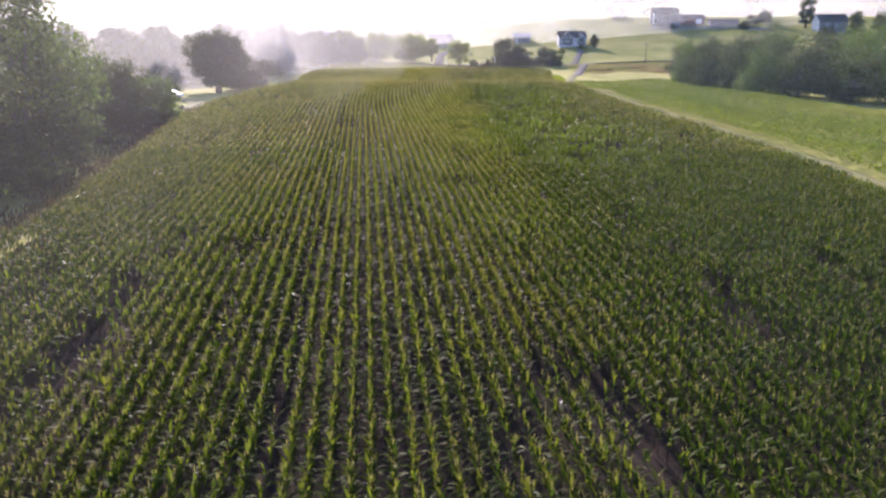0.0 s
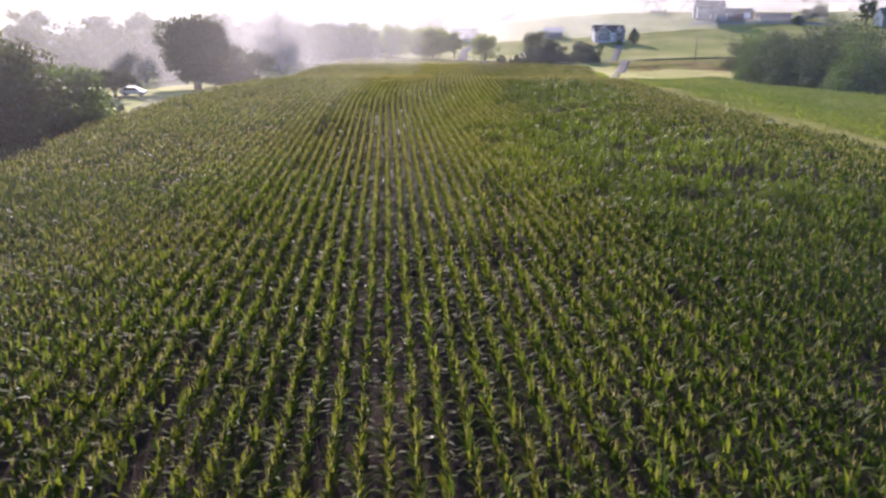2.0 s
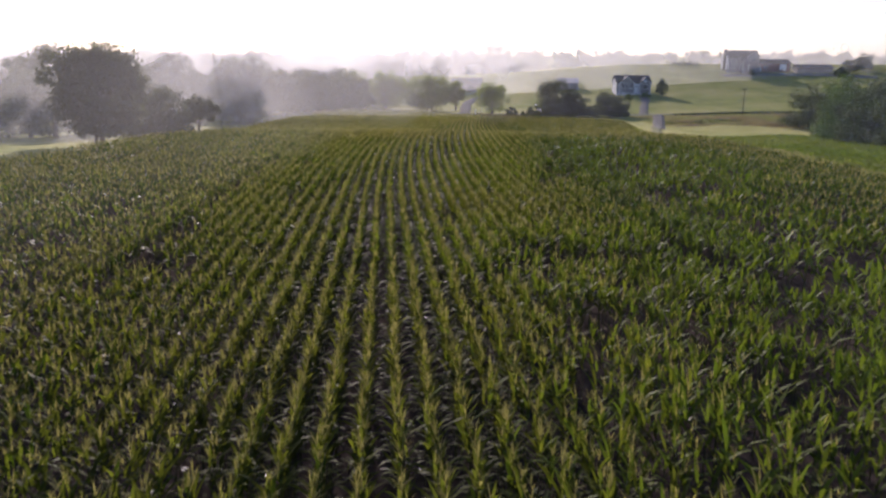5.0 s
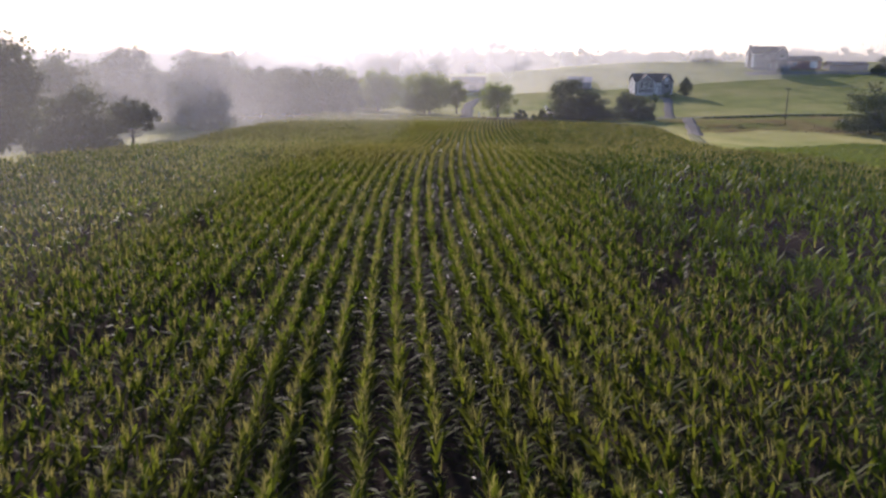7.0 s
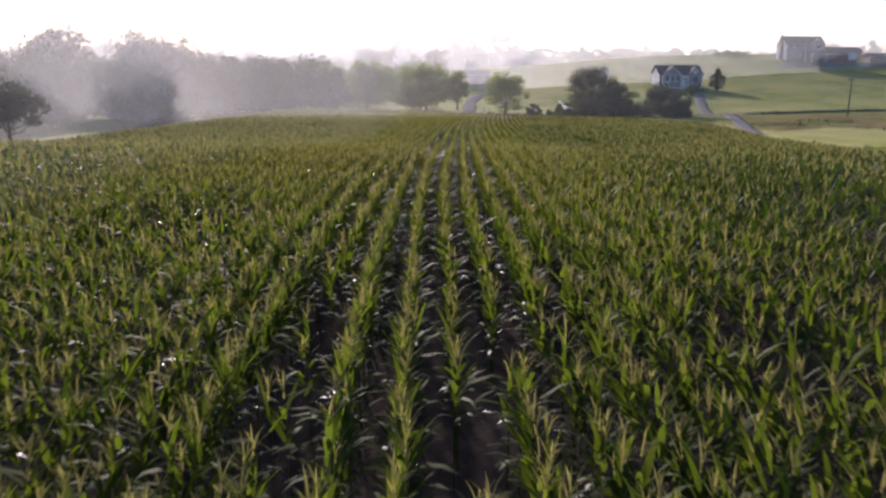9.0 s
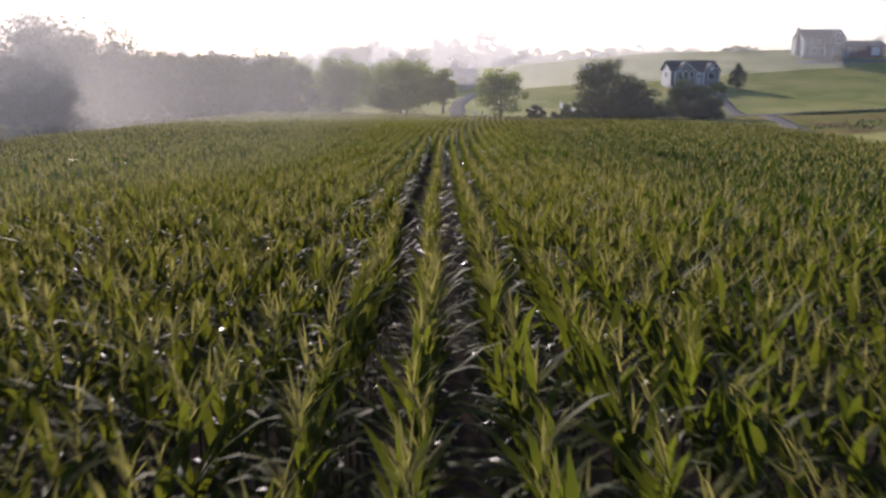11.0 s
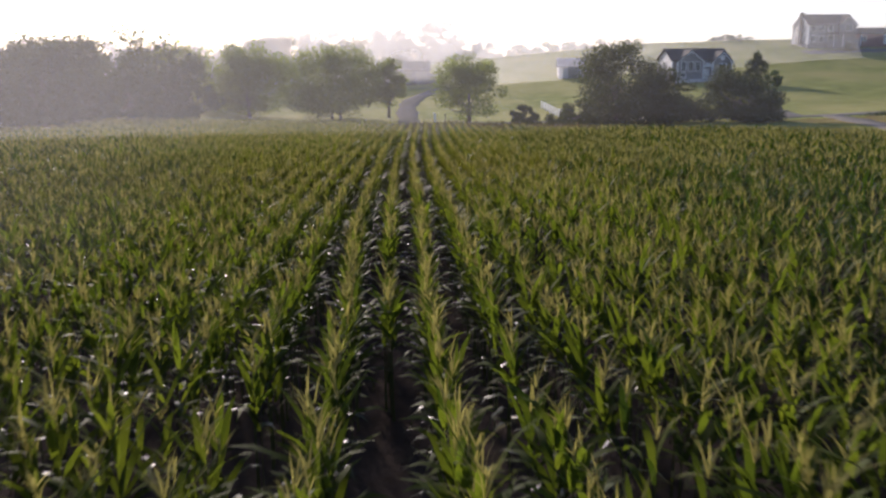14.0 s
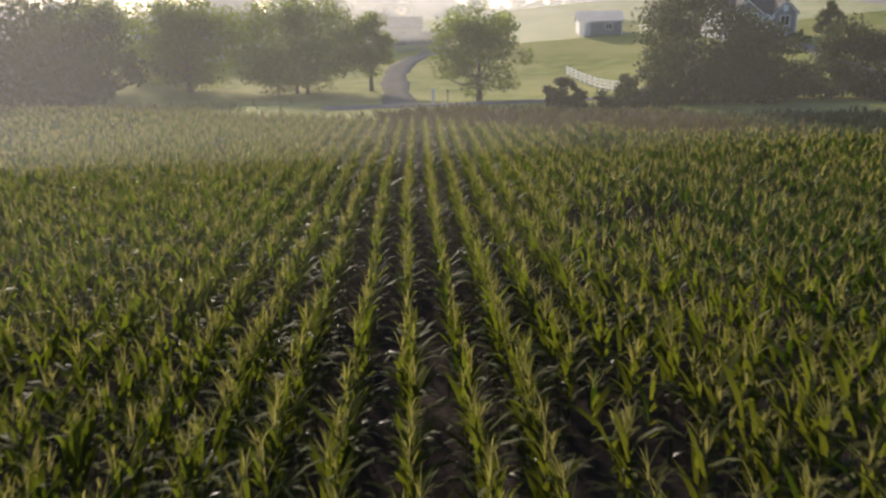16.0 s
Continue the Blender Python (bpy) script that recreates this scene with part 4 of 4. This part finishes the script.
def house_lower():
    x0, x1, y0, y1 = 58.3, 71.3, 407.2, 416.8
    z = at(64, 407) + 0.1
    ob = thing("farmhouse", 64, 412, z, "blue-grey sided two-gabled house with white trim on the hillside", "house")
    W, D = (x1 - x0) / 2, (y1 - y0) / 2
    eave, ridge = 4.6, 6.9
    part("wall", gable_wall(-W, W, -D, D, -0.6, eave, ridge), "siding", ob)
    part("roof", gable_roof(-W, W, -D, D, eave, ridge), "shingle", ob)
    front_gable(ob, -2.6, 5.8, -D - 0.7, -0.6, eave - 0.3, 6.6, 5.0, "siding")
    front_gable(ob, 4.3, 4.2, -D - 1.2, -0.6, eave - 0.3, 6.3, 5.0, "siding")
    part("foundation", box(-W - 0.08, -D - 1.28, -1.2, W + 0.08, D + 0.08, 0.5), "siding_pale", ob)
    corner_boards(ob, -W, W, -D, 0, eave - 0.2)
    corner_boards(ob, -5.5, 0.3, -D - 0.7, 0, eave - 0.4)
    corner_boards(ob, 2.2, 6.4, -D - 1.2, 0, eave - 0.4)
    for wx in (-4.2, -2.6, -1.0):
        window(ob, wx, -D - 0.7, 3.2, 0.9, 1.9)
    window(ob, 4.3, -D - 1.2, 2.9, 1.6, 1.6)
    window(ob, -4.2, -D - 0.7, 1.3, 0.9, 0.9)
    window(ob, -W, 0, 3.4, 1.0, 1.4, "side")
    part("door", box(0.75, -D - 0.12, 0.5, 1.85, -D + 0.06, 2.7, 0.02), "white_paint", ob, "white front door")
    part("porch_step", box(0.4, -D - 1.0, -0.4, 2.5, -D - 0.02, 0.35, 0.03), "siding_pale", ob)
    part("portico_roof", prism([(0.1, 3.1), (2.5, 3.1), (2.5, 3.25), (1.3, 4.0), (0.1, 3.25)], -D - 1.1, -D - 0.02), "white_paint", ob, "white gabled door hood")
    for px in (0.25, 2.35):
        part("portico_post", box(px - 0.09, -D - 1.0, 0.35, px + 0.09, -D - 0.82, 3.1, 0.02), "white_paint", ob)
    bm = bmesh.new()
    bmesh.ops.create_cone(bm, segments=20, radius1=0.55, radius2=0.55, depth=0.12, cap_ends=True)
    part("round_vent", spun(bm, Matrix.Translation((4.3, -D - 1.24, 5.0)) @ Matrix.Rotation(radians(90), 4, "X")), "white_paint", ob, "white round gable vent")
    # sun on the left end wall is put into a paler siding
    part("sunlit_end_wall", gable_wall(-W - 0.03, -W + 0.05, -D + 0.02, D - 0.02, 0.5, eave - 0.05, ridge - 0.1), "siding_pale", ob, "end wall coloured paler as if sunlit")


def house_upper():
    z = at(120, 463) + 1.0
    ob = thing("hilltop_house", 124.2, 467, z, "large blue-grey two-storey house with dark roof on the hill", "house", turn=-3)
    W, D = 6.8, 5.0
    eave, ridge = 5.7, 8.5
    part("wall", gable_wall(-W, W, -D, D, -1.0, eave, ridge), "siding", ob)
    part("roof", gable_roof(-W, W, -D, D, eave, ridge), "shingle", ob)
    front_gable(ob, 4.2, 4.8, -D - 1.0, -1.0, eave - 0.2, 7.8, 5.0, "siding")
    for x, y in ((-W, -D), (-W, D), (W, -D)):
        part("corner_board", box(x - 0.2, y - 0.2, 0, x + 0.2, y + 0.2, eave), "white_paint", ob)
    trim = [(-D - 0.4, eave - 0.5), (0, ridge - 0.35), (D + 0.4, eave - 0.5), (D + 0.4, eave - 0.2), (0, ridge), (-D - 0.4, eave - 0.2)]
    part("bargeboard", spun(prism(trim, -W - 0.5, -W - 0.38), Matrix(((0, 1, 0, 0), (1, 0, 0, 0), (0, 0, 1, 0), (0, 0, 0, 1)))), "white_paint", ob)
    part("chimney", box(-W - 0.8, -1.6, 0, -W + 0.02, -0.2, ridge + 0.7, 0.04), "shingle", ob, "dark chimney stack")
    # paler panel over the end wall imitates the sun falling on it
    part("sunlit_end_wall", gable_wall(-W - 0.03, -W + 0.05, -D + 0.02, D - 0.02, 0.5, eave - 0.05, ridge - 0.1), "siding_pale", ob, "end wall coloured paler as if sunlit")
    for wx in (-5.4, -2.9, -0.4):
        window(ob, wx, -D, 4.6, 1.1, 1.5)
        window(ob, wx, -D, 1.6, 1.1, 1.7)
    window(ob, 4.4, -D - 1.0, 4.7, 1.8, 1.5)
    for wy in (-2.6, 2.4):
        window(ob, -W, wy, 4.4, 1.0, 1.5, "side")
        window(ob, -W, wy, 1.5, 1.0, 1.6, "side")
    part("porch_roof", prism([(-1.0, 2.9), (7.4, 2.9), (7.4, 3.15), (-1.0, 3.15)], -D - 3.4, -D - 0.02), "shingle", ob)
    for px in (-0.8, 1.9, 7.1):
        part("porch_post", box(px - 0.1, -D - 3.3, -0.6, px + 0.1, -D - 3.1, 2.9, 0.02), "white_paint", ob)
    part("porch_wall", box(-0.9, -D - 3.0, -1.2, 7.3, -D - 0.03, 1.6, 0.03), "siding", ob)
    g = thing("garage_wing", 138.5, 468.5, z, "low garage wing with brick wall and white door", "garage", turn=3)
    part("wall", gable_wall(-8.0, 8.0, -3.8, 3.8, -1.0, 3.0, 4.7), "brick", g)
    part("roof", gable_roof(-8.0, 8.0, -3.8, 3.8, 3.0, 4.7), "shingle", g)
    door = part("garage_door", box(3.1, -3.95, 0.0, 6.1, -3.78, 2.7, 0.02), "white_paint", g, "white panelled garage door")
    for k in range(3):
        part("panel_joint", box(3.15, -3.975, 0.62 + 0.68 * k, 6.05, -3.955, 0.68 + 0.68 * k), "siding_pale", door)
    window(g, -3.5, -3.8, 1.6, 1.6, 1.2)
    b = thing("annexe", 157, 466, at(157, 466) - 0.3, "long low dark outbuilding beside the garage", "outbuilding", turn=2)
    part("wall", gable_wall(-8, 8, -3, 3, -1, 2.2, 3.4), "barn_board", b)
    part("roof", gable_roof(-8, 8, -3, 3, 2.2, 3.4), "shingle", b)


def plain_building(name, x, y, w, d, eave, ridge, wall, roof, label, turn=0.0, doors=()):
    ob = thing(name, x, y, at(x, y) - 0.4, label, "building", turn=turn)
    part("wall", gable_wall(-w / 2, w / 2, -d / 2, d / 2, -0.8, eave, ridge), wall, ob)
    part("roof", gable_roof(-w / 2, w / 2, -d / 2, d / 2, eave, ridge), roof, ob)
    for dx, dw, dh, dm in doors:
        part("door", box(dx - dw / 2, -d / 2 - 0.12, 0.0, dx + dw / 2, -d / 2 + 0.05, dh, 0.02), dm, ob)
    for cx in (-w / 2, w / 2):
        part("corner_board", box(cx - 0.12, -d / 2 - 0.08, 0, cx + 0.12, -d / 2 + 0.1, eave - 0.15), "white_paint" if wall != "barn_board" else "barn_board", ob)
    return ob


house_lower()
house_upper()
barn = plain_building("barn", -1.2, 436, 12.6, 9.0, 3.6, 5.4, "barn_board", "shingle", "dark weathered barn at the head of the driveway", doors=((1.5, 3.0, 2.8, "shingle"),))
plain_building("lean_to", 7.2, 433, 3.6, 4.0, 1.9, 2.5, "barn_board", "shingle", "small dark lean-to shed beside the barn")
# the six-metre door slab is no door; it colours most of the front dark
shed = plain_building("cottage", 41.2, 430, 8.4, 7.0, 2.9, 4.6, "siding_pale", "metal_roof", "small white-sided cottage with a dark front and blue-grey roof", turn=-8, doors=((1.0, 6.0, 2.7, "siding"),))
window(shed, 1.6, -3.63, 1.7, 1.2, 1.0)
# shade on the walls is coloured grey-brown, sun on the gable end white
white = plain_building("white_house", 208, 446, 15, 9, 5.6, 8.8, "barn_board", "shingle", "house behind the thicket, its shaded walls coloured grey-brown and its sunlit gable white", turn=0)
part("sunlit_end_wall", gable_wall(-7.55, -7.44, -4.48, 4.48, 0.3, 5.5, 8.65), "white_paint", white, "gable end coloured white as if sunlit")
window(white, -7.5, 0, 3.6, 1.1, 1.5, "side")
window(white, -3, -4.5, 3.4, 1.1, 1.5)
window(white, 2, -4.5, 3.4, 1.1, 1.5)


# ---- fence, posts, pole, car ----
def rail_fence():
    ob = thing("rail_fence", 24, 371, at(24, 371), "white three-rail wooden fence on the pasture", "fence")
    ys = [-13.0 + 2.6 * k for k in range(11)]
    z = [at(24, 371 + y) - at(24, 371) for y in ys]
    for y, h in zip(ys, z):
        part("post", box(-0.09, y - 0.09, h - 0.3, 0.09, y + 0.09, h + 1.45, 0.015), "white_paint", ob)
    for level in (0.45, 0.85, 1.25):
        for a, b, ha, hb in zip(ys, ys[1:], z, z[1:]):
            bm = box(-0.15, a, level - 0.09, -0.092, b, level + 0.09)
            for v in bm.verts:
                v.co.z += ha if v.co.y < (a + b) / 2 else hb
            part("rail", bm, "white_paint", ob)


def gate_posts():
    for x, y in ((1.6, 352.5),):
        ob = thing("gate_post", x, y, at(x, y), "white painted post beside the driveway", "post")
        part("shaft", box(-0.13, -0.13, -0.3, 0.13, 0.13, 1.35, 0.02), "white_paint", ob)
        part("cap", box(-0.19, -0.19, 1.35, 0.19, 0.19, 1.48, 0.03), "white_paint", ob)
    ob = thing("mailbox", 3.0, 350.4, at(3.0, 350.4), "dark mailbox on a wooden post beside the lane", "mailbox")
    part("post", box(-0.06, -0.06, -0.3, 0.06, 0.06, 1.05, 0.01), "pole_wood", ob)
    part("box", box(-0.13, -0.3, 1.05, 0.13, 0.3, 1.36, 0.08), "rubber", ob)


def utility_pole():
    ob = thing("utility_pole", 82.6, 334, at(82.6, 334), "weathered wooden utility pole standing by the lane", "pole")
    part("shaft", tube([(0, 0, -0.5), (0, 0, 4), (0.05, 0, 8.6)], [0.17, 0.15, 0.11], 10), "pole_wood", ob)
    part("crossarm", box(-0.9, -0.06, 7.9, 0.9, 0.06, 8.05, 0.01), "pole_wood", ob)
    for x in (-0.8, 0.8):
        part("insulator", tube([(x, 0, 8.05), (x, 0, 8.15), (x, 0, 8.27)], [0.03, 0.06, 0.03], 8), "siding_pale", ob)


def parked_car():
    x, y = -59.6, 178.5
    ob = thing("car", x, y, at(x, y) + 0.16, "white parked car on the dirt lane under a tree", "car", turn=8)
    prof = [(-2.2, 0.35), (2.2, 0.35), (2.25, 0.75), (1.25, 0.95), (0.55, 1.5), (-1.5, 1.52), (-2.1, 0.98), (-2.25, 0.8)]
    bm = prism(prof, -0.88, 0.88)
    bmesh.ops.bevel(bm, geom=bm.edges[:], offset=0.07, segments=2, affect="EDGES")
    body = part("body", bm, "car_paint", ob)
    for s in (-1, 1):
        part("side_window", prism([(-1.45, 1.0), (0.95, 1.0), (0.48, 1.40), (-1.35, 1.42)], s * 0.885 - 0.006, s * 0.885 + 0.006), "dark_glass", body)
    for wx in (-1.35, 1.4):
        for s in (-1, 1):
            t = Matrix.Translation((wx, s * 0.8, 0.34)) @ Matrix.Rotation(radians(90), 4, "X")
            bm = bmesh.new()
            bmesh.ops.create_cone(bm, segments=18, radius1=0.34, radius2=0.34, depth=0.22, cap_ends=True)
            bmesh.ops.bevel(bm, geom=[e for e in bm.edges if len(e.link_faces) == 2 and e.calc_face_angle(0) > 1], offset=0.04, segments=2, affect="EDGES")
            wheel = part("wheel", spun(bm, t), "rubber", ob)
            bm = bmesh.new()
            bmesh.ops.create_cone(bm, segments=14, radius1=0.2, radius2=0.2, depth=0.25, cap_ends=True)
            part("rim", spun(bm, t), "rim", wheel)


rail_fence()
gate_posts()
utility_pole()
parked_car()
